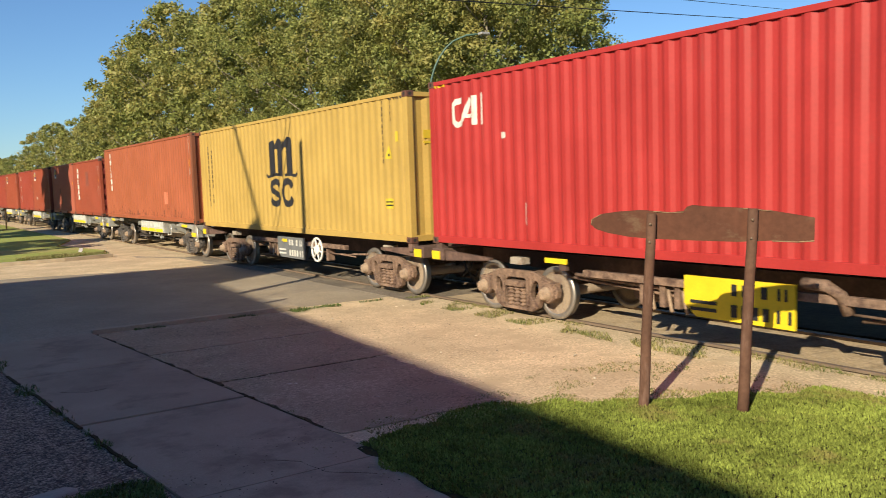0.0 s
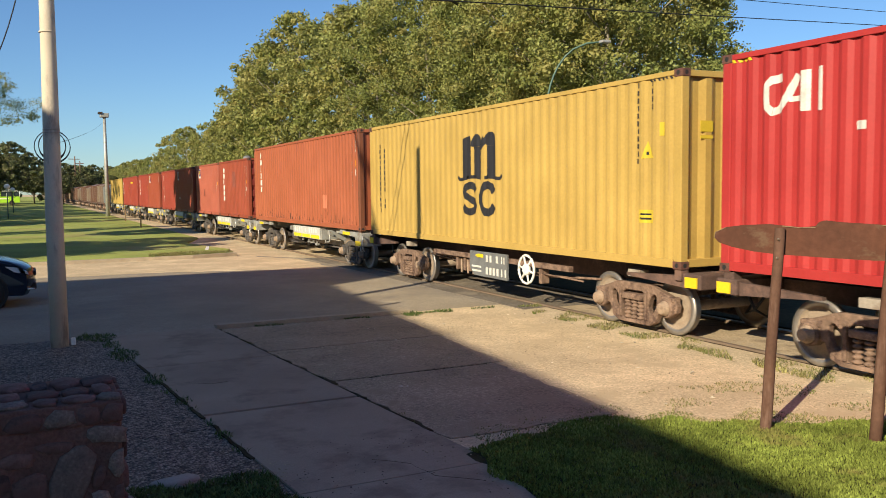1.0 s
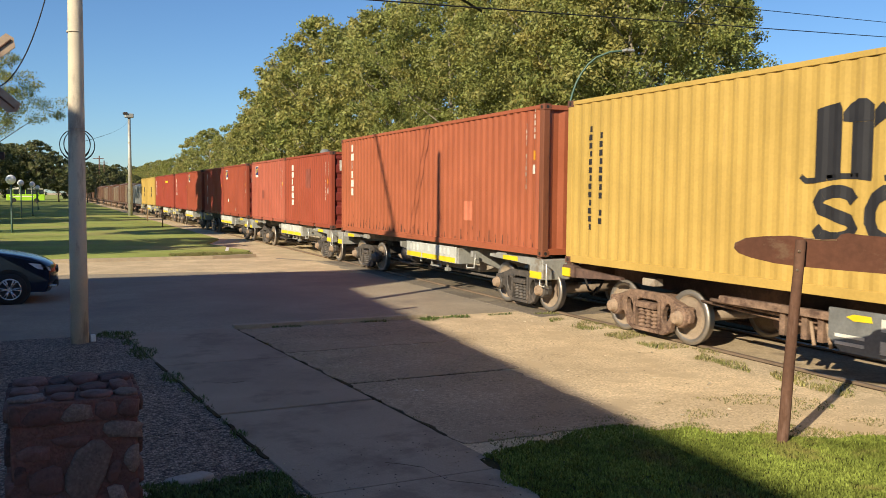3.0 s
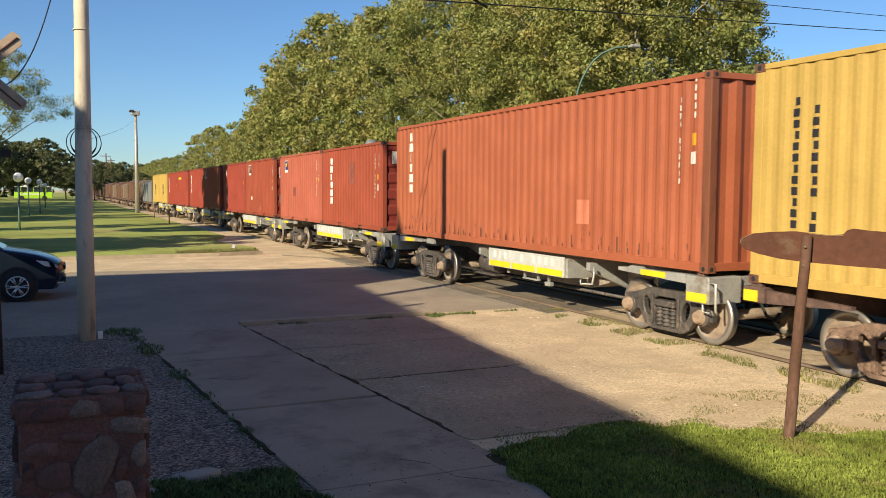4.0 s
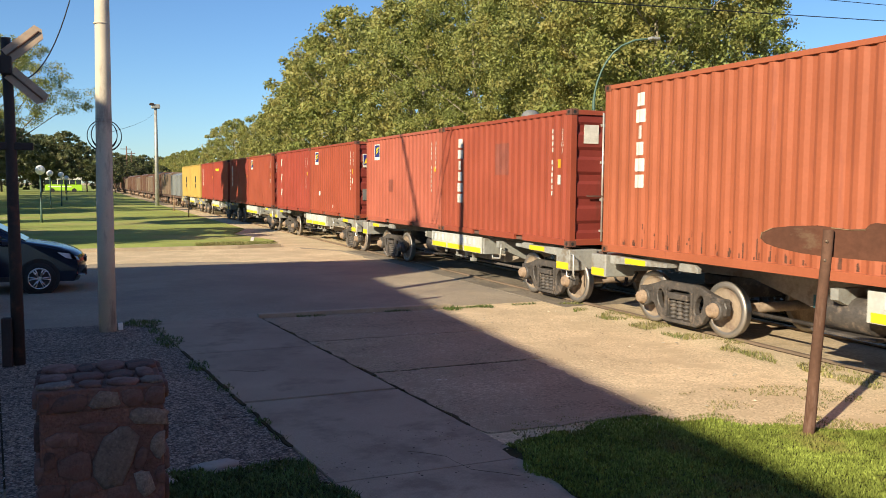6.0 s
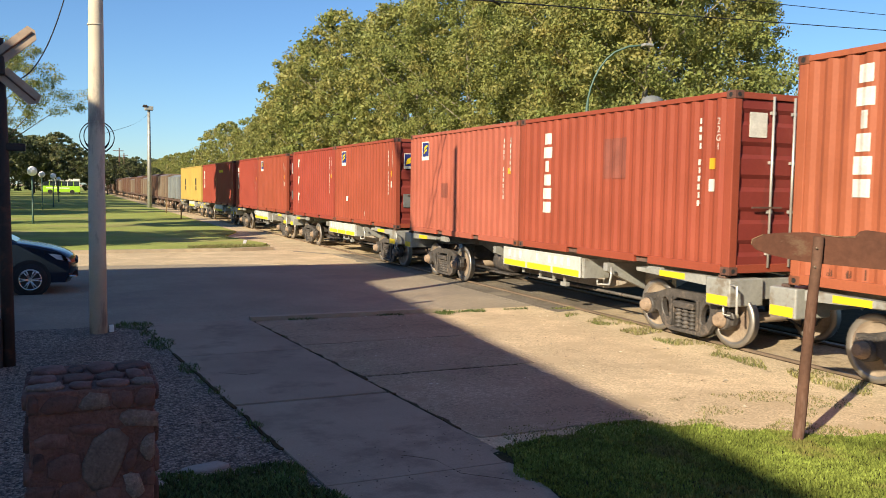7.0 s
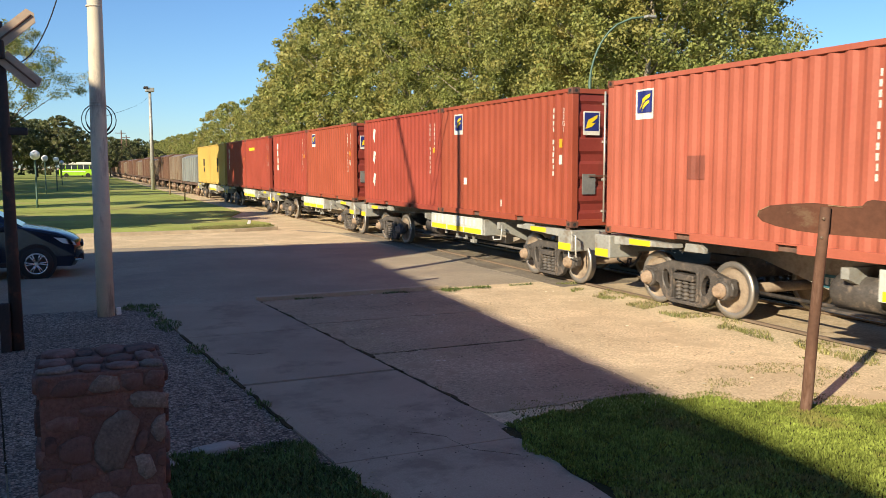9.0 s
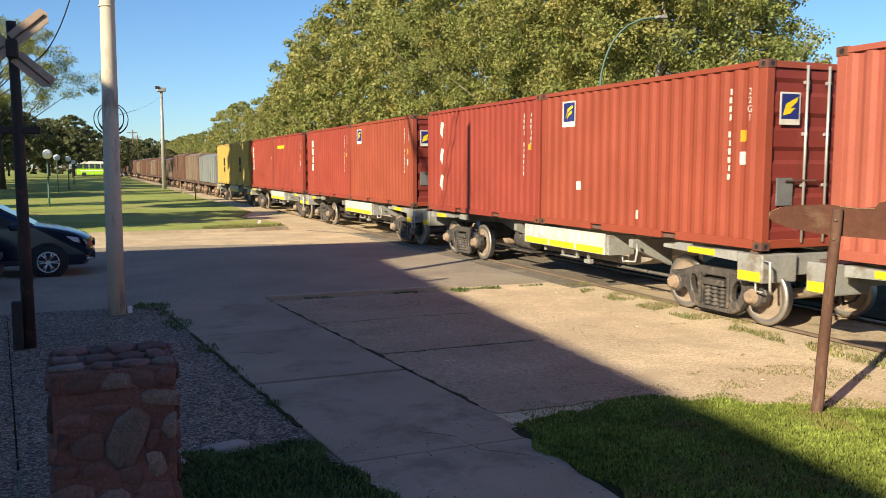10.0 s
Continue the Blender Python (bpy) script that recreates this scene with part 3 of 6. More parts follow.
def type_code(ob, y, z, letters, size=0.13):
    """Stacked stencilled characters on the flat of a rib."""
    for k, ch in enumerate(letters):
        cu = bpy.data.curves.new("type_code", "FONT")
        cu.body, cu.size, cu.align_x = ch, size, "CENTER"
        tmp = bpy.data.objects.new("type_code", cu)
        me = bpy.data.meshes.new_from_object(tmp)
        bpy.data.objects.remove(tmp)
        me.materials.append(M["mark_white"])
        mark = new("type_code", me)
        mark.parent = ob
        mark.matrix_basis = Matrix(((0, 0, -1, 0.008), (-1, 0, 0, y), (0, 1, 0, z - k * size * 0.92), (0, 0, 0, 1)))


def container(label, L, H, paint, door=False, at=(0, 0, 0), post=None, corner=None):
    ob = thing("shipping_container", label, "container", "containers on the train", at=at)
    part("near_side", shape(ribbed, 0.13, L - 0.13, 0.12, H - 0.07, 0.012), paint, ob)
    part("far_side", shape(ribbed, 0.13, L - 0.13, 0.13, H - 0.07, W - 0.012, -1), paint, ob)
    part("roof", shape(box, 0.03, W - 0.03, 0.05, L - 0.05, H - 0.06, H - 0.02), paint, ob)
    part("floor", shape(box, 0.05, W - 0.05, 0.05, L - 0.05, 0.03, 0.14), M["under"], ob)
    for x in (0.0, W - 0.07):
        part("top_rail", shape(box, x, x + 0.07, 0.16, L - 0.16, H - 0.085, H - 0.012, 0.006), paint, ob)
        bm = bmesh.new()
        cuts = [0.17, L - 0.17]
        if L < 7:
            cuts = [0.17, L / 2 - 1.21, L / 2 - 0.85, L / 2 + 0.85, L / 2 + 1.21, L - 0.17]
        for a, b in zip(cuts[::2], cuts[1::2]):
            box(bm, x - 0.008, x + 0.078, a, b, 0.02, 0.145, 0.006)
        if L < 7:
            for a, b in ((cuts[1], cuts[2]), (cuts[3], cuts[4])):
                box(bm, x - 0.008, x + 0.078, a, b, 0.122, 0.145)
        part("bottom_rail", bm, paint, ob)
        for y in (0.0, L - 0.16):
            part("corner_post", shape(box, x if x == 0 else x - 0.07, (x if x == 0 else x - 0.07) + 0.14, y + 0.004, y + 0.156, 0.11, H - 0.11, 0.012), (post or paint) if y == 0 else paint, ob)
            for z in (0.0, H - 0.118):
                bm = bmesh.new()
                cx = -0.006 if x == 0 else W - 0.156
                box(bm, cx, cx + 0.162, y - 0.006, y + 0.172, z, z + 0.118, 0.01)
                part("corner_casting", bm, corner or paint, ob)
                if x == 0:
                    bm = shape(lathe, (cx - 0.002, y + 0.083, z + 0.06), [(0, 0.036), (0.004, 0.036)], 10, "x")
                    part("casting_hole", bm, M["black"], ob)
                    bm = shape(lathe, (cx + 0.08, y - 0.008 if y == 0 else y + 0.170, z + 0.06), [(0, 0.034), (0.004, 0.034)], 10, "y")
                    part("casting_hole", bm, M["black"], ob)
    # ends
    xs = np.arange(0.14, W - 0.13, 0.11)
    for y, s in ((0.02, 1), (L - 0.02, -1)):
        if s == 1 and door:
            continue
        bm = bmesh.new()
        cols = [[bm.verts.new((x, y + s * (0.045 if k % 4 in (1, 2) else 0.0), z)) for z in (0.12, H - 0.08)] for k, x in enumerate(xs.tolist() + [W - 0.14])]
        for a, b in zip(cols, cols[1:]):
            bm.faces.new((a[0], b[0], b[1], a[1]))
        part("end_wall", bm, paint, ob)
    for z0, z1 in ((0.03, 0.15), (H - 0.11, H - 0.02)):
        part("end_sill", shape(box, 0.14, W - 0.14, 0.0, 0.09, z0, z1, 0.008), paint, ob)
        part("end_sill", shape(box, 0.14, W - 0.14, L - 0.09, L, z0, z1, 0.008), paint, ob)
    if door:
        for x0 in (0.16, W / 2 + 0.01):
            bm = bmesh.new()
            x1 = x0 + W / 2 - 0.17
            prof = [(0.03, 0.15)]
            for k in range(5):
                zc = 0.15 + (H - 0.28) * (k + 0.5) / 5
                prof += [(0.03, zc - 0.12), (0.062, zc - 0.06), (0.062, zc + 0.06), (0.03, zc + 0.12)]
            prof.append((0.03, H - 0.12))
            rows = [[bm.verts.new((x, y, z)) for x in (x0, x1)] for y, z in prof]
            for a, b in zip(rows, rows[1:]):
                bm.faces.new((a[0], a[1], b[1], b[0]))
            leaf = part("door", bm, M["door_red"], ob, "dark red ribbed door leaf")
            for k in (0.52, 0.9):
                xr = x0 + (x1 - x0) * k
                bm = shape(rod, (xr, -0.012, 0.1), (xr, -0.012, H - 0.06), 0.018, n=10)
                for z in (0.3, 0.9, 1.6, 2.3):
                    box(bm, xr - 0.035, xr + 0.035, -0.016, 0.03, z - 0.022, z + 0.022)
                part("lock_rod", bm, M["galv_rod"], leaf, "pale galvanised locking rod")
            part("handle", shape(box, x0 + 0.2, x0 + 0.75, -0.03, -0.012, 0.95, 0.975), M["under"], leaf)
    MOVERS.append((ob, Vector(at)))
    return ob


NEAR, BASE = 8.42, 1.12
TALL, STD, L40, L20 = 2.896, 2.591, 12.192, 6.058


BOX_Y = {"red": 0.57, "yellow": 13.563, "orange": 26.559, "pair": 39.842, "pair_two": 53.156, "pair_three": 66.503, "pair_four": 79.6, "yellow_two": 92.6}
red = container("bright red corrugated forty-foot container with white logo", L40, TALL, M["red"], at=(NEAR, BOX_Y["red"] + 0.03, 1.13), corner=M["casting"])
z = 2.06


def ribbon(pts, width):
    """Mitred strip of quads along a bent line of (y, z)."""
    left, right = [], []
    for i, (a, c) in enumerate(pts):
        (a0, c0), (a1, c1) = pts[max(i - 1, 0)], pts[min(i + 1, len(pts) - 1)]
        d = math.hypot(a1 - a0, c1 - c0)
        n = (-(c1 - c0) / d * width / 2, (a1 - a0) / d * width / 2)
        left.append((a + n[0], c + n[1]))
        right.append((a - n[0], c - n[1]))
    return [[left[i], left[i + 1], right[i + 1], right[i]] for i in range(len(pts) - 1)]


marks(red, "logo", M["mark_white"], [(10.61, 10.68, z - 0.02, z + 0.50), (10.79, 10.93, z - 0.01, z + 0.48), (10.935, 11.1, z + 0.12, z + 0.185)],
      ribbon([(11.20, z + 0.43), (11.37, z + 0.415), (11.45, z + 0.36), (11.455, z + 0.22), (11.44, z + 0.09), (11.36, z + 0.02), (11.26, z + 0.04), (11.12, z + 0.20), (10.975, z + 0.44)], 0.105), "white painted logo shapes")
marks(red, "paint_scuff", M["mark_white"], [(10.02, 10.16, 1.78, 1.88), (9.55, 9.58, 0.4, 0.75)], [], "pale scuff")
marks(red, "hazard_stripe", M["hivis"], [], [[(12.0 - k * 0.09, 2.77), (11.95 - k * 0.09, 2.77), (11.99 - k * 0.09, 2.82), (12.04 - k * 0.09, 2.82)] for k in range(4)], "yellow hazard strip")

DEPTH[0] = 0.017
yel = container("ochre yellow corrugated forty-foot container with black logo", L40, TALL, M["yellow"], at=(NEAR, BOX_Y["yellow"], 1.08), corner=M["casting"])
b = 1.06


def on_side(pts):
    """Emblem coordinates (across, height over the ground) to the container's side."""
    return [(6.98 - 1.86 * u, h - b) for u, h in pts]


def bowed(curve, y0, y1, z0, z1):
    return [(y0 + (y1 - y0) * u, z0 + (z1 - z0) * v) for u, v in curve]


polys = [on_side(p) for p in (
    [(0.11, 3.33), (0.20, 3.37), (0.29, 3.39), (0.31, 3.30), (0.31, 2.51), (0.11, 2.48)],
    [(0.378, 3.14), (0.53, 3.14), (0.53, 2.49), (0.378, 2.51)],
    [(0.314, 3.26), (0.36, 3.36), (0.42, 3.41), (0.48, 3.40), (0.53, 3.32), (0.53, 3.143), (0.378, 3.143), (0.314, 3.16)],
    [(0.675, 3.14), (0.865, 3.14), (0.865, 2.48), (0.675, 2.50)],
    [(0.60, 3.26), (0.65, 3.37), (0.72, 3.42), (0.80, 3.41), (0.85, 3.34), (0.865, 3.22), (0.865, 3.143), (0.675, 3.143)],
    [(0.533, 3.06), (0.533, 3.26), (0.597, 3.35), (0.66, 3.20)])]
polys += ribbon(on_side([(0.0, 2.53), (0.04, 2.47), (0.108, 2.475), (0.20, 2.50), (0.32, 2.52), (0.44, 2.515), (0.53, 2.49)]), 0.07)
polys += ribbon(on_side([(0.62, 2.49), (0.70, 2.51), (0.80, 2.50), (0.88, 2.475), (0.95, 2.47), (1.0, 2.53)]), 0.07)
marks(yel, "logo_emblem", M["mark_black"], [], polys, "black painted emblem")
CURVE = ((0.90, 0.74), (0.80, 0.86), (0.62, 0.915), (0.42, 0.91), (0.22, 0.85), (0.12, 0.72), (0.20, 0.60), (0.40, 0.535), (0.60, 0.475), (0.80, 0.41), (0.885, 0.29), (0.80, 0.15), (0.60, 0.09), (0.40, 0.085), (0.20, 0.14), (0.09, 0.27))
ARC = ((0.91, 0.70), (0.80, 0.85), (0.60, 0.915), (0.38, 0.90), (0.19, 0.79), (0.10, 0.60), (0.10, 0.40), (0.19, 0.21), (0.38, 0.10), (0.60, 0.085), (0.80, 0.15), (0.92, 0.30))
low = ribbon(bowed(CURVE, 6.80, 6.14, 1.72 - b, 2.40 - b), 0.155) + ribbon(bowed(ARC, 6.06, 5.40, 1.72 - b, 2.40 - b), 0.165)
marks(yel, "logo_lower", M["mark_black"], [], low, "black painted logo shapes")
marks(yel, "side_bar", M["mark_black"], code_column(11.40, 3.46 - b, 1.64 - b, 0.19, 0.14) + code_column(11.10, 3.34 - b, 1.73 - b, 0.19, 0.145, (8,)), [])
marks(yel, "code_bar", M["mark_black"], code_column(0.96, 3.85 - b, 2.57 - b, 0.06, 0.115) + code_column(0.62, 3.85 - b, 3.42 - b, 0.06, 0.115), [])
marks(yel, "warning_sticker", M["label_yellow"], [(0.62, 0.96, 1.72 - b, 1.92 - b), (0.38, 0.50, 3.02 - b, 3.22 - b)], [[(0.62, 2.7 - b), (0.9, 2.7 - b), (0.76, 2.96 - b)]], "bright yellow warning sticker")
marks(yel, "sticker_print", M["mark_black"], [(0.66, 0.92, 1.84 - b, 1.865 - b), (0.66, 0.92, 1.77 - b, 1.80 - b), (0.73, 0.79, 2.75 - b, 2.80 - b)])
marks(yel, "hazard_stripe", M["mark_black"], [], [[(0.25 + k * 0.09, 2.77), (0.21 + k * 0.09, 2.77), (0.25 + k * 0.09, 2.83), (0.29 + k * 0.09, 2.83)] for k in range(6)], "black hazard strip")
for z, h in ((2.0, 0.16), (1.9, 0.05)):
    part("warning_sticker", shape(box, 0.36, 0.60, 0.014, 0.019, z, z + h), M["label_yellow"], yel, "yellow height warning sticker")

DEPTH[0] = 0.028
ora = container("faded orange corrugated forty-foot container with white lettering marks", L40, TALL, M["orange"], at=(NEAR, BOX_Y["orange"], BASE), post=M["rusty_post"], corner=M["rusty_post"])


def brand_column(y0, y1, z1, z0, n=6):
    """One plain block for each letter of a painted vertical word."""
    h, mid = (z1 - z0) / n, (y0 + y1) / 2
    return [(mid - (y1 - y0) * w, mid + (y1 - y0) * w, z1 - (k + 1) * h + h * 0.12, z1 - k * h - h * 0.08) for k, w in zip(range(n), (0.34, 0.42, 0.18, 0.34, 0.42, 0.40))]


marks(ora, "brand_column", M["mark_white"], brand_column(11.05, 11.36, 2.70, 1.10), [], "column of white painted blocks")
marks(ora, "code_bar", M["mark_white"], code_column(0.64, 2.58, 1.22, 0.085, 0.12, (4,)) + code_column(0.31, 2.86, 2.16, 0.085, 0.13), [])
marks(ora, "sticker", M["mark_orange"], [(0.31, 0.42, 1.85, 2.03)])
marks(ora, "sticker", M["mark_white"], [(0.31, 0.44, 1.58, 1.76)])
rng = random.Random(2)
drips = []
for k in range(42):
    for _ in range(4 if k > 20 else 2):
        y = PITCH * (k + rng.uniform(0.5, 0.9))
        if 0.3 < y < 11.8 and rng.random() < 0.75:
            wide, foot = rng.uniform(0.003, 0.012), 0.165 + (rng.uniform(0, 0.35) if rng.random() < 0.25 else 0)
            drips.append((y - wide, y + wide, foot, foot + rng.uniform(0.03, 0.08 + 0.3 * rng.random() ** 2)))
tagged(marks(ora, "rust_drips", M["rust"], drips), "dark rust drips along the bottom", kind="stuff")
marks(ora, "repair_patch", M["pale_patch"], [(3.01, 3.38, 0.6, 1.03)], [], "pale repainted patch")

for key, paint, paint_two, brand in (("pair", "salmon", "maroon", 1), ("pair_two", "maroon_two", "maroon", 2), ("pair_three", "maroon_two", "maroon", 3), ("pair_four", "maroon_two", "maroon_two", 4)):
    y = BOX_Y[key]
    right = container("rust red twenty-foot container with ribbed door end", L20, STD, M[paint_two], True, at=(NEAR, y, BASE), corner=M["casting"])
    left = container("faded red twenty-foot container beside its twin", L20, STD, M[paint], True, at=(NEAR, y + L40 - L20, BASE), corner=M["rusty_post"])
    marks(right, "code_bar", M["mark_white"], code_column(0.68, 2.25, 0.9, 0.085, 0.12, (4,)), [])
    type_code(right, 0.315, 2.14, "22G1")
    marks(left, "code_bar", M["mark_white"], code_column(0.70, 2.25, 0.9, 0.07, 0.12, (4,)) + code_column(0.40, 2.25, 1.5, 0.07, 0.12), [])
    marks(right, "sticker", M["mark_orange"], [(0.36, 0.50, 1.5, 1.66)])
    marks(right, "sticker", M["mark_white"], [(0.36, 0.50, 1.18, 1.36)])
    marks(left, "sticker", M["mark_orange"], [(0.42, 0.52, 1.5, 1.62)])
    if brand == 1:
        part("placard", shape(box, 0.3, 0.62, 0.018, 0.026, 1.95, 2.3), M["mark_white"], right, "white paper placard")
        marks(right, "brand_column", M["mark_white"], brand_column(4.86, 5.22, 2.28, 0.70), [], "column of white painted blocks")
        marks(right, "repair_patch", M["faded"], [(2.49, 3.12, 1.38, 2.06)], [], "dull repainted square patch")
        marks(left, "repair_patch", M["faded"], [(3.6, 4.0, 0.95, 1.3)], [], "dull repainted patch")
    if brand == 2:
        marks(left, "brand_column", M["mark_white"], [], [[(4.98, 2.24 - k * 0.67), (5.02, 2.28 - k * 0.67), (5.22, 2.28 - k * 0.67), (5.25, 2.0 - k * 0.67), (5.14, 1.86 - k * 0.67), (5.06, 1.88 - k * 0.67)] for k in range(3)], "three white painted letter shapes")
        marks(right, "sticker", M["mark_white"], [(4.64, 4.75, 0.72, 0.88), (2.81, 2.91, 0.28, 0.43)])
    if brand == 3:
        marks(left, "brand_column", M["mark_white"], brand_column(5.1, 5.35, 2.2, 0.95, 4), [], "column of white painted blocks")
    if brand == 4:
        marks(left, "brand_column", M["mark_white"], brand_column(5.1, 5.35, 2.2, 0.95, 4), [], "column of white painted blocks")
        marks(right, "logo", M["hivis"], [(3.6, 5.2, 1.98, 2.12)], [], "yellow painted logo bar")
    blue_on = [left] if brand == 1 else [right] if brand in (2, 3) else []
    for ob in blue_on:
        marks(ob, "logo_sheet", M["mark_white"], [(4.86, 5.28, 1.90, 2.38)], [], "white logo sticker")
        navy = marks(ob, "logo_field", M["mark_navy"], [(4.89, 5.25, 2.0, 2.35)], [], "navy blue logo field")
        navy.location.x = -0.008
        stripe = marks(ob, "logo_stripe", M["hivis"], [], [[(5.2, 2.05), (5.1, 2.22), (4.93, 2.30), (4.93, 2.25), (5.08, 2.15)], [(5.12, 2.02), (5.05, 2.14), (4.95, 2.2), (4.95, 2.15)]], "yellow logo sweep")
        stripe.location.x = -0.016
        part("logo_sheet", shape(box, 0.24, 0.60, 0.0, 0.006, 1.72, 2.16), M["mark_white"], ob, "white logo sticker")
        part("logo_field", shape(box, 0.265, 0.575, -0.004, 0.003, 1.80, 2.135), M["mark_navy"], ob, "navy blue logo field")
        part("logo_stripe", shape(prism, [(0.29, 1.84), (0.34, 2.0), (0.55, 2.10), (0.53, 2.03), (0.41, 1.94), (0.51, 1.95), (0.41, 1.87)], -0.008, -0.002, axis="y"), M["hivis"], ob, "yellow logo sweep")
        part("dull_plate", shape(box, 0.24, 0.52, 0.0, 0.02, 0.62, 1.0), M["grey_plate"], ob, "dull grey square plate")
        part("triangle_sticker", shape(prism, [(1.42, 1.1), (1.72, 1.1), (1.57, 0.92)], -0.002, 0.02, axis="y"), M["mark_white"], ob, "white triangular sticker")

DEPTH[0] = 0.02
bm = bmesh.new()
prof = [(0.0, 0.20), (0.1, 0.20), (0.17, 0.16), (0.21, 0.09), (0.22, 0.02)]
lathe(bm, (NEAR + 0.6, 0, 0), prof, 16, "z")
dome = solo("roof_bundle", bm, M["grey_plate"], "small grey domed bundle on a container roof", "bundle", kind="x")
del dome["kind"]
dome.location = (0, BOX_Y["pair"] + 2.62, BASE + STD - 0.02)
MOVERS.append((dome, dome.location.copy()))
for k in (0, 1):
    ob = container("ochre yellow twenty-foot container with black marks", L20, STD, M["yellow"], at=(NEAR, BOX_Y["yellow_two"] + k * (L40 - L20), BASE))
    marks(ob, "logo", M["mark_black"], [(2.6, 3.3, 1.2, 1.7), (2.7, 3.2, 0.8, 1.1)], [], "black painted logo shapes")


# ---- wagons ----
def wheelset(parent, y):
    bm = bmesh.new()
    for s in (-1, 1):
        prof = [(0.0, 0.12), (0.02, 0.27), (-0.015, 0.325), (-0.05, 0.335), (-0.05, 0.395), (0.045, 0.40), (0.05, 0.425), (0.085, 0.42), (0.085, 0.335), (0.04, 0.32), (0.06, 0.25), (0.05, 0.12)]
        lathe(bm, (s * 0.80, 0, 0), [(-s * a * -1 if s < 0 else -a, r) for a, r in prof], 32, "x")
    rod(bm, (-1.1, 0, 0), (1.1, 0, 0), 0.08, n=14)
    for s in (-1, 1):
        for k in range(4):
            a = k * math.pi / 2
            box(bm, s * 0.83 - 0.02, s * 0.83 + 0.02, 0.2 * math.cos(a) - 0.03, 0.2 * math.cos(a) + 0.03, 0.2 * math.sin(a) - 0.03, 0.2 * math.sin(a) + 0.03)
    ob = part("wheelset", bm, M["wheel"], parent, "pair of steel wheels on an axle")
    ob.data.materials.append(M["tread"])
    for p in ob.data.polygons:
        if math.hypot(p.center.y, p.center.z) > 0.37:
            p.material_index = 1
    ob.location = (0, y, 0.454)
    return ob


def cast_plate(bm, outer, holes, x0, x1):
    """A cast side frame: an outline in (y, z) with openings, of even thickness, its edges rounded."""
    loops = []
    for loop in [outer] + holes:
        vs = [bm.verts.new((x0, a, b)) for a, b in loop]
        loops += [bm.edges.new((vs[i], vs[(i + 1) % len(vs)])) for i in range(len(vs))]
    made = bmesh.ops.triangle_fill(bm, use_beauty=True, use_dissolve=False, edges=loops)
    faces = [f for f in made["geom"] if isinstance(f, bmesh.types.BMFace)]
    up = bmesh.ops.extrude_face_region(bm, geom=faces)
    bmesh.ops.translate(bm, verts=[v for v in up["geom"] if isinstance(v, bmesh.types.BMVert)], vec=(x1 - x0, 0, 0))
    bmesh.ops.recalc_face_normals(bm, faces=bm.faces)
    bmesh.ops.bevel(bm, geom=[e for e in bm.edges if len(e.link_faces) == 2 and e.calc_face_angle(0) > 1.2], offset=0.014, segments=1, affect="EDGES")


def oval(cy, cz, ry, rz, tilt, n=12):
    c, q = math.cos(tilt), math.sin(tilt)
    return [(cy + ry * math.cos(a) * c - rz * math.sin(a) * q, cz + ry * math.cos(a) * q + rz * math.sin(a) * c) for a in (2 * math.pi * k / n for k in range(n))]


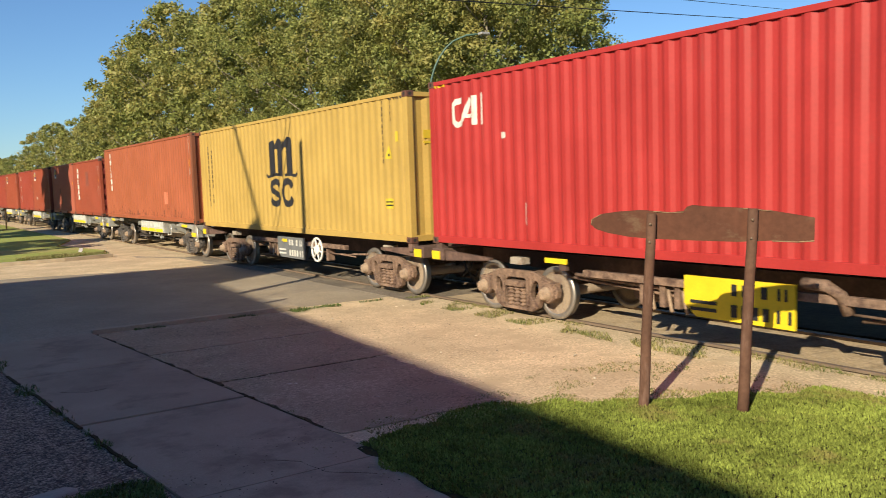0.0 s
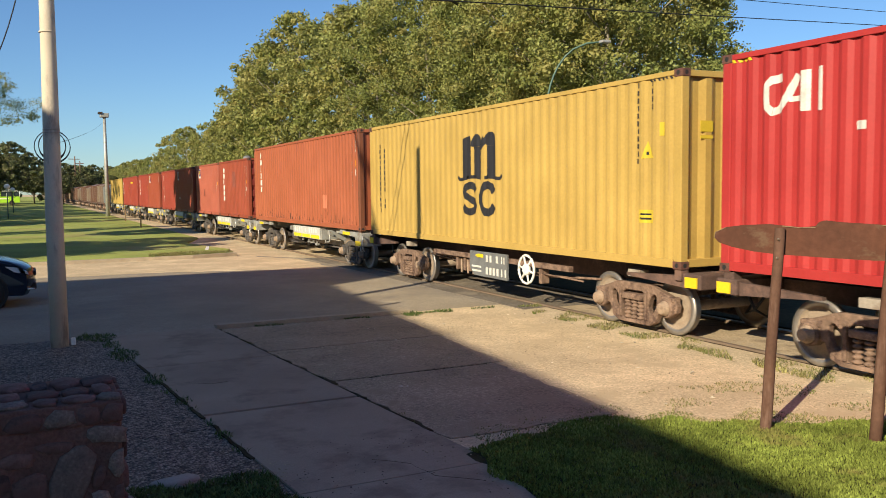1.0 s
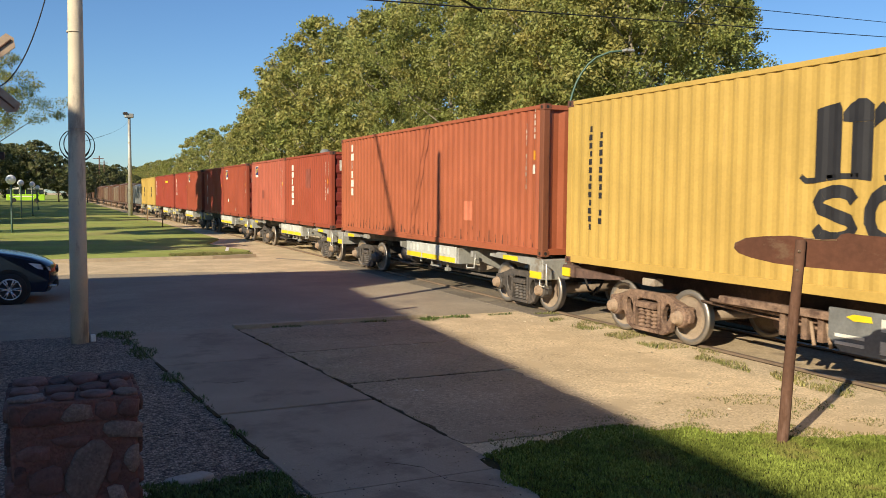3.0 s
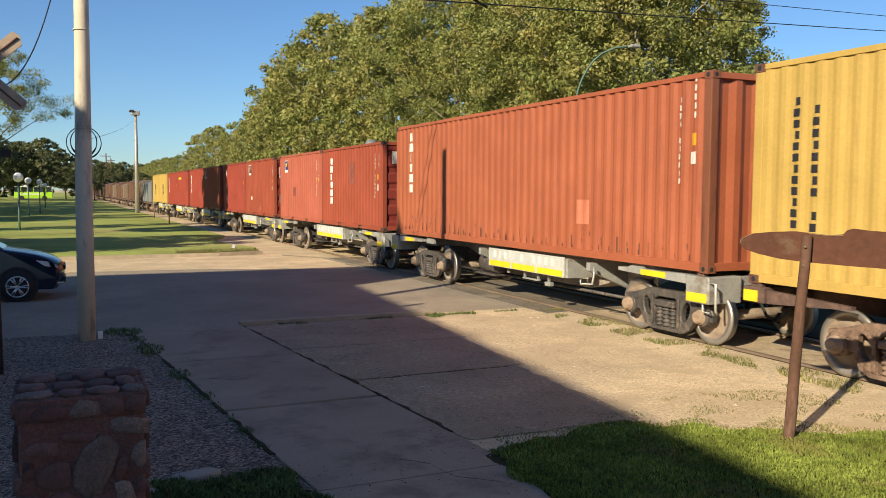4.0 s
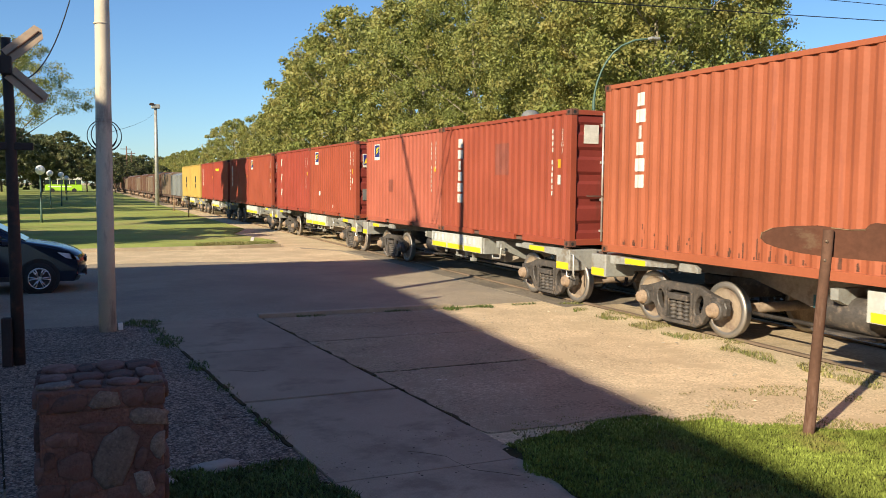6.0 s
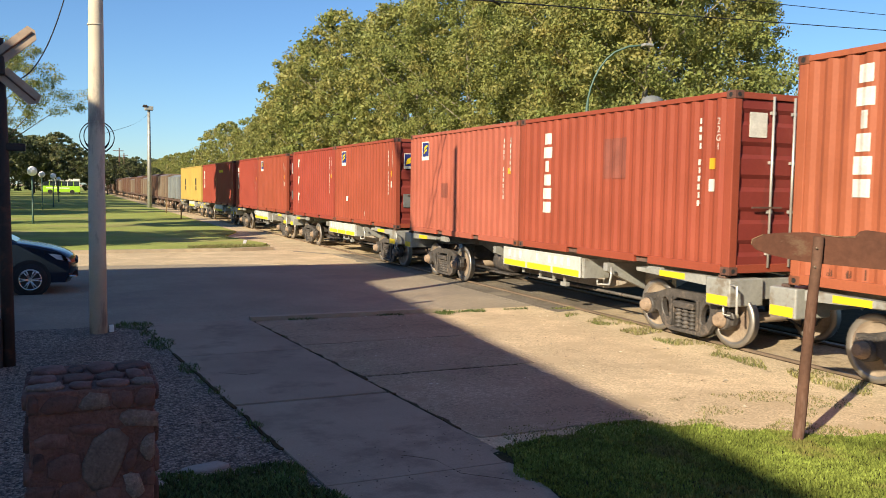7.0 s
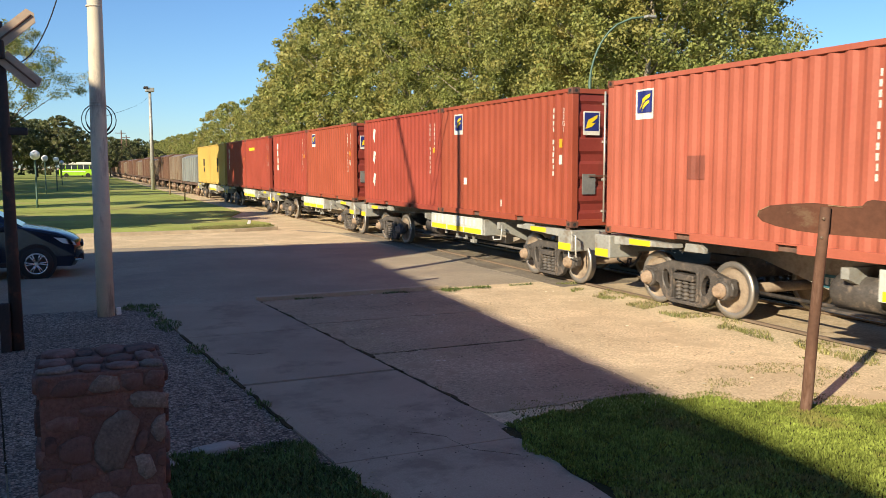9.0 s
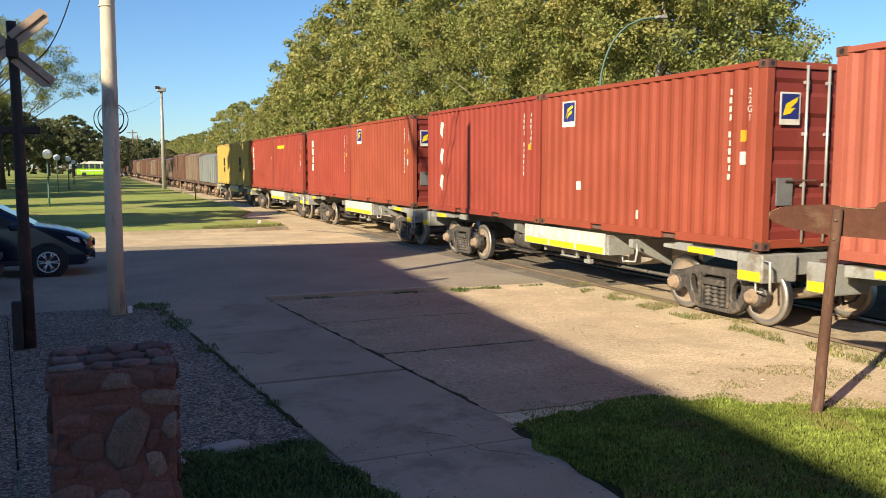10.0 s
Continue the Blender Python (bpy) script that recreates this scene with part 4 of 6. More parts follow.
def bogie(wagon, y, iron, base=0.85):
    bm = bmesh.new()
    box(bm, -0.9, 0.9, -0.2, 0.2, 0.50, 0.72, 0.03)
    box(bm, -0.3, 0.3, -0.3, 0.3, 0.72, 0.86)
    frame_ob = part("bogie", bm, iron, wagon)
    frame_ob.location.y = y
    axle = 0.454
    b = base
    outer = [(-b - 0.17, 0.38), (-b - 0.20, 0.50), (-b - 0.14, 0.61), (-0.66, 0.69), (-0.42, 0.77), (0.42, 0.77), (0.66, 0.69), (b + 0.14, 0.61), (b + 0.20, 0.50), (b + 0.17, 0.38), (b + 0.10, 0.40), (b - 0.10, 0.40), (b - 0.20, 0.38), (0.52, 0.19), (0.37, 0.12), (-0.37, 0.12), (-0.52, 0.19), (-b + 0.20, 0.38), (-b + 0.10, 0.40), (-b - 0.10, 0.40)]
    holes = [oval(s * 0.45, 0.47, 0.085, 0.165, s * -0.35) for s in (-1, 1)] + [[(-0.27, 0.19), (0.27, 0.19), (0.27, 0.60), (0.20, 0.645), (-0.20, 0.645), (-0.27, 0.60)]]
    for s in (-1, 1):
        x0, x1 = s * 0.99 - 0.055, s * 0.99 + 0.055
        bm = bmesh.new()
        cast_plate(bm, outer, holes, x0, x1)
        box(bm, x0 - 0.03, x1 + 0.03, -0.30, 0.30, 0.13, 0.185, 0.012)
        box(bm, x0 - 0.05, x1 + 0.05, -0.24, 0.24, 0.50, 0.60, 0.02)
        for c in (-1, 1):
            box(bm, x0 - 0.03, x1 + 0.03, c * 0.305 - 0.03, c * 0.305 + 0.03, 0.2, 0.66, 0.015)
            lathe(bm, (s * 0.93, c * b, axle), [(0, 0.15), (s * 0.15, 0.15), (s * 0.17, 0.13)], 18, "x")
            box(bm, x0 - 0.02, x1 + 0.02, c * b - 0.15, c * b + 0.15, 0.55, 0.63, 0.02)
        part("side_frame", bm, iron, frame_ob)
        for c in (-0.155, 0.0, 0.155):
            prof = []
            for k in range(5):
                prof += [(k * 0.062, 0.036), (k * 0.062 + 0.018, 0.068), (k * 0.062 + 0.036, 0.068), (k * 0.062 + 0.054, 0.036)]
            part("spring", shape(lathe, (s * 1.01, c, 0.188), prof, 10, "z"), iron, frame_ob)
        for c in (-b, b):
            bm = shape(lathe, (s * 1.08, c, axle), [(0, 0.115), (s * 0.045, 0.115), (s * 0.055, 0.088), (s * 0.105, 0.088), (s * 0.115, 0.06)], 16, "x")
            for k in range(3):
                a = k * 2.094 + 0.5
                box(bm, s * 1.185 - 0.015, s * 1.185 + 0.018, c + 0.055 * math.cos(a) - 0.014, c + 0.055 * math.cos(a) + 0.014, axle + 0.055 * math.sin(a) - 0.014, axle + 0.055 * math.sin(a) + 0.014)
            part("axle_cap", bm, M["cap"], frame_ob, "rusty bolted axle end cap")
    for c in (-0.34, 0.34):
        part("brake_beam", shape(box, -0.86, 0.86, c - 0.04, c + 0.04, 0.30, 0.38, 0.01), iron, frame_ob)
    for c in (-base, base):
        wheelset(frame_ob, c)
    return frame_ob


def coupler(wagon, y0, y1):
    bm = shape(box, -0.07, 0.07, min(y0, y1), max(y0, y1), 0.74, 0.90, 0.02)
    box(bm, -0.15, 0.15, y1 - 0.14, y1 + 0.14, 0.68, 0.96, 0.04)
    part("coupler", bm, M["under"], wagon)
    bm = bmesh.new()
    s = 1 if y1 > y0 else -1
    chain(bm, [(-0.3, y0, 0.7), (-0.32, y0 + s * 0.15, 0.5), (-0.28, y0 + s * 0.35, 0.42), (-0.2, y1, 0.55)], 0.022, 8)
    part("brake_hose", bm, M["black"], wagon)


def brown_wagon(label, plate, at, seat):
    w = thing("flat_wagon", label, "railway wagon", "wagons of the train", at=at)
    bm = bmesh.new()
    prism(bm, [(-0.45, 1.0), (12.4, 1.0), (12.4, 0.8), (10.8, 0.74), (8.2, 0.66), (3.4, 0.66), (1.0, 0.74), (-0.45, 0.8)], -0.32, 0.32)
    part("centre_sill", bm, M["under"], w)
    for y0 in (-0.40, 11.93):
        part("end_beam", shape(box, -1.22, 1.22, y0, y0 + 0.36, 0.82, 1.04, 0.02), M["under"], w)
        for s in (-1, 1):
            bm = bmesh.new()
            a, c = (y0 + 0.36, y0 + 1.7) if y0 < 0 else (y0, y0 - 1.3)
            prism(bm, [(a, 1.0), (c, 0.94), (c, 0.90), (a, 0.82)], s * 1.12 - 0.04, s * 1.12 + 0.04)
            part("gusset", bm, M["under"], w)
            yy = y0 + (0.06 if y0 < 0 else 0.1)
            part("yellow_marker", shape(box, s * 1.225 - 0.012, s * 1.225 + 0.012, yy, yy + 0.24, 0.84, 0.99), M["hivis"], w, "yellow marker plate")
        for s in (-1, 1):
            part("container_seat", shape(box, s * 1.13 - 0.075, s * 1.13 + 0.075, y0 + (0.41 if y0 < 0 else 0.06), y0 + (0.55 if y0 < 0 else 0.24), 0.92, at[2] + seat, 0.01), M["under"], w)
    bogie(w, 1.27, M["brown_iron"], 0.80)
    bogie(w, 10.08, M["brown_iron"], 0.80)
    for s in (-1, 1):
        part("side_sill", shape(box, s * 1.10 - 0.05, s * 1.10 + 0.05, 2.9, 8.4, 0.80, 0.90, 0.01), M["brown_iron"], w)
        part("side_bearer", shape(box, s * 0.95 - 0.09, s * 0.95 + 0.09, 1.12, 1.42, 0.86, 0.98, 0.01), M["sill"], w)
        part("side_bearer", shape(box, s * 0.95 - 0.09, s * 0.95 + 0.09, 9.93, 10.23, 0.86, 0.98, 0.01), M["sill"], w)
        bm = bmesh.new()
        prism(bm, [(4.95, 0.98), (6.5, 0.98), (6.5, 0.62), (6.32, 0.47), (4.95, 0.46)], s * 1.18 - 0.02, s * 1.18 + 0.02)
        pl = part("number_plate", bm, plate, w, "painted wagon plate with stencil bars")
        x = s * 1.205
        ink = M["mark_white"] if plate == M["grey_plate"] else M["mark_black"]

        for y, wide in ((5.71, 0.075), (5.56, 0.075), (5.30, 0.075), (5.13, 0.03), (5.04, 0.03)):
            part("stencil_mark", shape(box, x - 0.004, x + 0.004, y, y + wide, 0.78, 0.92), ink, pl)
        for k in range(6):
            part("stencil_mark", shape(box, x - 0.004, x + 0.004, 5.71 - k * 0.145, 5.71 - k * 0.145 + (0.04 if k > 3 else 0.08), 0.52, 0.67), ink, pl)
        for k in range(2):
            part("stencil_mark", shape(box, x - 0.004, x + 0.004, 6.0, 6.4, 0.55 + k * 0.09, 0.59 + k * 0.09), ink, pl)
        if plate == M["grey_plate"]:
            bm = bmesh.new()
            prism(bm, [(6.25, 0.89), (6.15, 0.93), (5.92, 0.93), (5.9, 0.86), (6.15, 0.85)], x - 0.003, x + 0.003)
            part("yellow_dash", bm, M["hivis"], pl)
    # handwheel
    if plate == M["grey_plate"]:
        bm = bmesh.new()
        n = 28
        ring = [(-1.16, 4.29 + 0.27 * math.cos(k * 2 * math.pi / n), 0.74 + 0.27 * math.sin(k * 2 * math.pi / n)) for k in range(n + 1)]
        chain(bm, ring, 0.025, 8)
        hand = part("handwheel", bm, M["white"], w, "cream painted brake handwheel")
        for k in range(6):
            a = k * math.pi / 3 + 0.2
            part("spoke", shape(rod, (-1.16, 4.29, 0.74), (-1.16, 4.29 + 0.265 * math.cos(a), 0.74 + 0.265 * math.sin(a)), 0.02, n=8), M["white"], hand)
        part("hub", shape(lathe, (-1.2, 4.29, 0.74), [(0, 0.09), (0.02, 0.115), (0.08, 0.115)], 18, "x"), M["white"], hand)
    else:
        for yb in (8.66, 2.3):
            part("yellow_bar", shape(box, -1.235, -1.2, yb, yb + 0.48, 0.965, 1.045, 0.006), M["hivis"], w, "yellow marker bar")
            part("bar_bracket", shape(box, -1.2, -1.12, yb + 0.05, yb + 0.2, 0.86, 1.0, 0.01), M["under"], w)
        bm = bmesh.new()
        chain(bm, [(-1.1, 4.9, 1.0), (-1.15, 4.6, 1.0), (-1.12, 4.45, 0.9), (-1.05, 4.4, 0.7)], 0.07, 10)
        part("bent_pipe", bm, M["brown_iron"], w)
    for p, q, r in (((-0.9, 2.3, 0.72), (-0.95, 4.3, 0.62), 0.022), ((-0.95, 6.4, 0.62), (-0.9, 9.0, 0.74), 0.022), ((-1.0, 6.4, 0.72), (-1.0, 8.7, 0.80), 0.03), ((-1.05, 2.6, 0.66), (-1.05, 4.4, 0.70), 0.016)):
        part("brake_rod", shape(rod, p, q, r, n=8), M["brown_iron"], w)
    for y in (6.7, 6.95, 7.3, 3.9):
        part("bracket", shape(box, -1.10, -0.92, y - 0.04, y + 0.05, 0.5, 0.80, 0.01), M["brown_iron"], w)
    for y in (6.55, 6.8, 7.1):
        part("lever", shape(rod, (-1.08, y, 0.45), (-1.02, y + 0.12, 0.75), 0.025, n=8), M["cap"], w)
    part("air_tank", shape(lathe, (-0.55, 7.4, 0.62), [(-0.5, 0.05), (-0.42, 0.17), (0.42, 0.17), (0.5, 0.05)], 16, "y"), M["under"], w)
    coupler(w, -0.4, -0.72)
    coupler(w, 12.3, 12.62)
    MOVERS.append((w, Vector(at)))
    return w


def grey_wagon(at):
    w = thing("container_wagon", "grey galvanised container flat wagon with yellow-striped plates", "railway wagon", "wagons of the train", at=at)
    bm = bmesh.new()
    prism(bm, [(0.1, 1.04), (12.4, 1.04), (12.4, 0.86), (9.5, 0.90), (7.6, 0.44), (4.2, 0.44), (2.3, 0.90), (0.1, 0.86)], -0.34, 0.34)
    part("centre_sill", bm, M["sill"], w)
    for y0, y1 in ((-0.06, 0.43), (12.05, 12.5)):
        for s in (-1, 1):
            xa, xb = sorted((s * 1.24, s * 0.62))
            part("end_box", shape(box, xa, xb, y0, y1, 0.68, 1.075, 0.02), M["galv"], w, "galvanised end box")
            part("yellow_stripe", shape(box, s * 1.243 - 0.005, s * 1.243 + 0.005, y0 + 0.04, y1 - 0.03, 0.70, 0.83), M["hivis"], w, "yellow reflective stripe")
            part("twist_lock", shape(box, s * 1.14 - 0.05, s * 1.14 + 0.05, y0 + 0.16, y0 + 0.30, 1.075, 1.115, 0.01), M["under"], w)
        part("end_beam", shape(box, -0.6, 0.6, y0 + 0.08, y1 - 0.08, 0.76, 1.06, 0.01), M["galv"], w)
    for s in (-1, 1):
        for a, c in ((0.45, 2.1), (11.93, 10.4)):
            bm = shape(prism, [(a, 1.08), (c, 1.06), (c, 1.0), (a, 0.94)], s * 1.12 - 0.1, s * 1.12 + 0.1)
            part("corner_gusset", bm, M["galv"], w)
            m = a + (c - a) * 0.28
            part("yellow_stripe", shape(box, s * 1.225 - 0.004, s * 1.225 + 0.004, min(m, m + (c - a) * 0.36), max(m, m + (c - a) * 0.36), 0.975, 1.065), M["hivis"], w, "yellow reflective stripe")
        # side plate
        pl = part("side_plate", shape(box, s * 1.19 - 0.02, s * 1.19 + 0.02, 3.79, 6.75, 0.70, 1.08, 0.008), M["plate_white"], w, "white number plate, yellow along its foot")
        for k in range(3):
            y0 = 3.82 + k * 0.985
            part("yellow_band", shape(box, s * 1.214 - 0.003, s * 1.214 + 0.003, y0, y0 + 0.90, 0.715, 0.83), M["hivis"], pl, "yellow band")
        for k in range(11):
            if k in (3, 4, 6):
                continue
            y = 6.42 - k * 0.23
            part("stencil_mark", shape(box, s * 1.214 - 0.004, s * 1.214 + 0.004, y, y + 0.09, 0.885, 1.035), M["faint"], pl)
        part("plate_return", shape(box, s * 0.9 - 0.27, s * 0.9 + 0.27, 3.70, 3.785, 0.70, 1.06, 0.005), M["galv"], w)
        part("cross_bearer", shape(prism, [(s * 0.34, 1.04), (s * 1.16, 1.04), (s * 1.16, 0.9), (s * 0.34, 0.56)], 3.0, 3.12, axis="y"), M["galv"], w)
        part("cross_bearer", shape(prism, [(s * 0.34, 1.04), (s * 1.16, 1.04), (s * 1.16, 0.9), (s * 0.34, 0.56)], 7.2, 7.32, axis="y"), M["galv"], w)
        # steps, pipes and brackets
        for y, low in ((4.5, 0.52), (4.9, 0.55), (5.42, 0.55), (6.1, 0.58)):
            part("hanger", shape(box, s * 1.06 - 0.02, s * 1.06 + 0.02, y, y + 0.04, low, 0.70), M["galv"], w)
        part("step", shape(box, s * 1.06 - 0.03, s * 1.06 + 0.03, 4.88, 5.48, 0.53, 0.56), M["galv"], w)
        part("hose_clip", shape(box, s * 1.06 - 0.05, s * 1.06 + 0.05, 4.42, 4.6, 0.47, 0.55, 0.01), M["galv"], w)
        part("lug", shape(prism, [(1.45, 0.98), (1.9, 0.98), (1.88, 1.06), (1.8, 1.10), (1.5, 1.10)], s * 1.17 - 0.03, s * 1.17 + 0.03), M["galv"], w)
        part("lug", shape(prism, [(9.7, 0.98), (10.15, 0.98), (10.12, 1.10), (9.8, 1.10), (9.7, 1.05)], s * 1.17 - 0.03, s * 1.17 + 0.03), M["galv"], w)
        for pts, r in (([(s * 1.15, 2.9, 0.98), (s * 1.18, 2.85, 0.85), (s * 1.18, 2.9, 0.68), (s * 1.18, 3.25, 0.64), (s * 1.18, 3.27, 0.72)], 0.02),
                       ([(s * 1.22, -0.04, 1.0), (s * 1.25, -0.2, 0.99), (s * 1.25, -0.22, 0.62), (s * 1.2, -0.2, 0.56)], 0.018),
                       ([(s * 1.2, 0.1, 0.68), (s * 1.2, 0.1, 0.56), (s * 1.18, -0.02, 0.56)], 0.014)):
            part("hand_rail", shape(chain, pts, r, 8), M["galv_rod"], w)
    part("air_tank", shape(lathe, (-0.80, 7.22, 0.70), [(-0.46, 0.05), (-0.44, 0.16), (-0.36, 0.23), (0.36, 0.23), (0.44, 0.16), (0.46, 0.05)], 20, "y"), M["black_iron"], w, "dark grey air tank")
    part("tank_tray", shape(box, -1.04, -0.56, 6.75, 7.72, 0.44, 0.48, 0.01), M["black_iron"], w)
    sign = part("maker_plate", shape(box, -0.356, -0.344, 7.72, 8.32, 0.62, 0.80), M["plate_teal"], w, "small teal plate with white bars")
    for k in range(6):
        part("plate_bar", shape(box, -0.361, -0.355, 7.78 + k * 0.085, 7.835 + k * 0.085, 0.66, 0.76), M["mark_white"], sign)
    bm = bmesh.new()
    rod(bm, (-0.7, 2.2, 0.45), (-0.7, 9.2, 0.45), 0.03, n=8)
    rod(bm, (0.5, 2.2, 0.5), (0.5, 9.2, 0.5), 0.03, n=8)
    part("brake_rod", bm, M["black_iron"], w)
    bogie(w, 1.1, M["black_iron"])
    bogie(w, 10.3, M["black_iron"])
    coupler(w, -0.1, -0.40)
    coupler(w, 12.4, 12.85)
    MOVERS.append((w, Vector(at)))
    return w


brown_wagon("rusty brown flat wagon with yellow number plate", M["hivis"], (RAIL_X, BOX_Y["red"], 0), 1.135)
brown_wagon("rusty brown flat wagon with grey plate and cream handwheel", M["grey_plate"], (RAIL_X, BOX_Y["yellow"], 0), 1.085)
first = grey_wagon((RAIL_X, BOX_Y["orange"], 0))
for key in ("pair", "pair_two", "pair_three", "pair_four", "yellow_two"):
    place = Vector((RAIL_X, BOX_Y[key], 0))
    MOVERS.append((copy_thing(first, Matrix.Translation(place)), place))


def boxcar(label, paint, length, at, high=3.2):
    w = thing("boxcar", label, "railway wagon", "wagons of the train", at=at)
    part("underframe", shape(box, -1.2, 1.2, 0.1, length - 0.1, 0.85, 1.08, 0.01), M["under"], w)
    part("body", shape(prism, [(-1.25, 1.08), (1.25, 1.08), (1.25, high - 0.2), (0.7, high), (-0.7, high), (-1.25, high - 0.2)], 0.15, length - 0.15, axis="y"), paint, w)
    for k in range(int(length / 1.1)):
        y = 0.3 + k * (length - 0.6) / int(length / 1.1)
        part("rib", shape(box, -1.31, -1.25, y, y + 0.1, 1.08, high - 0.2), paint, w)
    part("sliding_door", shape(box, -1.34, -1.26, length / 2 - 1.0, length / 2 + 1.0, 1.12, high - 0.3), paint, w)
    bogie(w, 1.7, M["brown_iron"], 0.8)
    bogie(w, length - 1.7, M["brown_iron"], 0.8)
    MOVERS.append((w, Vector(at)))
    return w


y = 105.6
boxcar("grey steel boxcar with dusty ribs", M["grey_box"], 9.4, (RAIL_X, y, 0))
boxcar("dusty tan steel boxcar with worn ribs", M["tan_box"], 9.4, (RAIL_X, y + 10.4, 0), 3.38)
rust = boxcar("rust brown ribbed boxcar", M["brown_box"], 11, (RAIL_X, y + 20.8, 0), 3.5)
tan = boxcar("dusty tan ribbed boxcar", M["tan_box"], 11, (RAIL_X, y + 32.8, 0))
for k in range(10):
    place = Vector((RAIL_X, y + 44.8 + 12 * k, 0))
    MOVERS.append((copy_thing(tan if k % 3 == 1 else rust, Matrix.Translation(place)), place))


def pebbles(name, count, bounds, size, material, label, seed, inside=None, z=0.012):
    """Loose stones: small uneven eight-faced bodies lying on the ground."""
    rng = np.random.default_rng(seed)
    base = np.array([(1, 0, 0), (0, 1, 0), (-1, 0, 0), (0, -1, 0), (0, 0, 0.4), (0, 0, -0.5)], float)
    tri = np.array([(0, 1, 4), (1, 2, 4), (2, 3, 4), (3, 0, 4), (1, 0, 5), (2, 1, 5), (3, 2, 5), (0, 3, 5)])
    verts, faces = [], []
    while len(verts) < count:
        x, y = rng.uniform(bounds[0], bounds[1]), rng.uniform(bounds[2], bounds[3])
        if inside and not inside(x, y):
            continue
        s = size * rng.uniform(0.4, 1.0) ** 2 * rng.uniform(0.7, 1.3, (6, 3))
        a = rng.uniform(0, 6.28)
        r = np.array([[math.cos(a), -math.sin(a), 0], [math.sin(a), math.cos(a), 0], [0, 0, 1]])
        faces.append(tri + 6 * len(verts))
        verts.append((base * s) @ r.T + np.array([x, y, z]))
    me = bpy.data.meshes.new(name)
    me.from_pydata(np.concatenate(verts).tolist(), [], np.concatenate(faces).tolist())
    me.materials.append(material)
    return tagged(new(name, me), label, "gravel", "", "stuff")


loose = surface("loose_pebbles", (0.36, 0.295, 0.19), rough=0.9, var=0.2, scale=3, grain=40, bump=0, rand=0.35, island=True, spec=0.1)
pebbles("loose_gravel", 4500, (2.9, 8.35, 4.4, 14.0), 0.011, loose, "scattered loose gravel on the dirt", 31)
pebbles("walk_gravel", 350, (1.5, 3.4, 4.6, 7.4), 0.014, loose, "loose gravel and crumbs on the footpath", 33, lambda x, y: ragged(x * 0.6, y * 0.6, 2.0) > 0.02 and (x < 1.95 - (y - 6) * 0.09 or x > 2.95 - (y - 6) * 0.09), 0.028)
pebbles("walk_litter", 320, (1.5, 3.4, 3.4, 7.2), 0.011, M["bark_dark"], "dark crumbs and leaf scraps on the footpath", 36, lambda x, y: ragged(x * 0.7, y * 0.7, 12.0) > 0.0, 0.028)
pebbles("dirt_litter", 260, (3.2, 8.3, 6.4, 13.8), 0.012, M["bark_dark"], "dark twig scraps on the dirt", 37)
pebbles("apron_gravel", 3500, (2.9, 5.4, 8.9, 11.6), 0.017, loose, "loose gravel lying on the old slabs", 32, lambda x, y: ragged(x * 0.5, y * 0.5, 4.0) > -0.02)
pebbles("paving_chips", 9000, (-2.6, 1.6, 6.8, 14.0), 0.011, surface("pale_chips", (0.42, 0.39, 0.36), rough=0.8, var=0.2, scale=3, grain=40, bump=0, rand=0.6, island=True, spec=0.2), "pale pebble chips on the paving", 34, lambda x, y: x < 0.95 - (y - 14.2) * 0.088)
fleck = surface("pale_litter", (0.55, 0.48, 0.36), rough=0.9, var=0.2, scale=3, grain=40, bump=0, rand=0.4, island=True)
pebbles("dry_leaf_litter", 110, (1.5, 8.3, 4.5, 14.0), 0.03, fleck, "dry leaf flecks on the ground", 35)
slab("white_marker", [(6.05, 33.0), (6.17, 32.95), (6.60, 35.0), (6.48, 35.05)], 0, 0.058, M["white"], "white painted concrete marker at the road corner", "kerb")


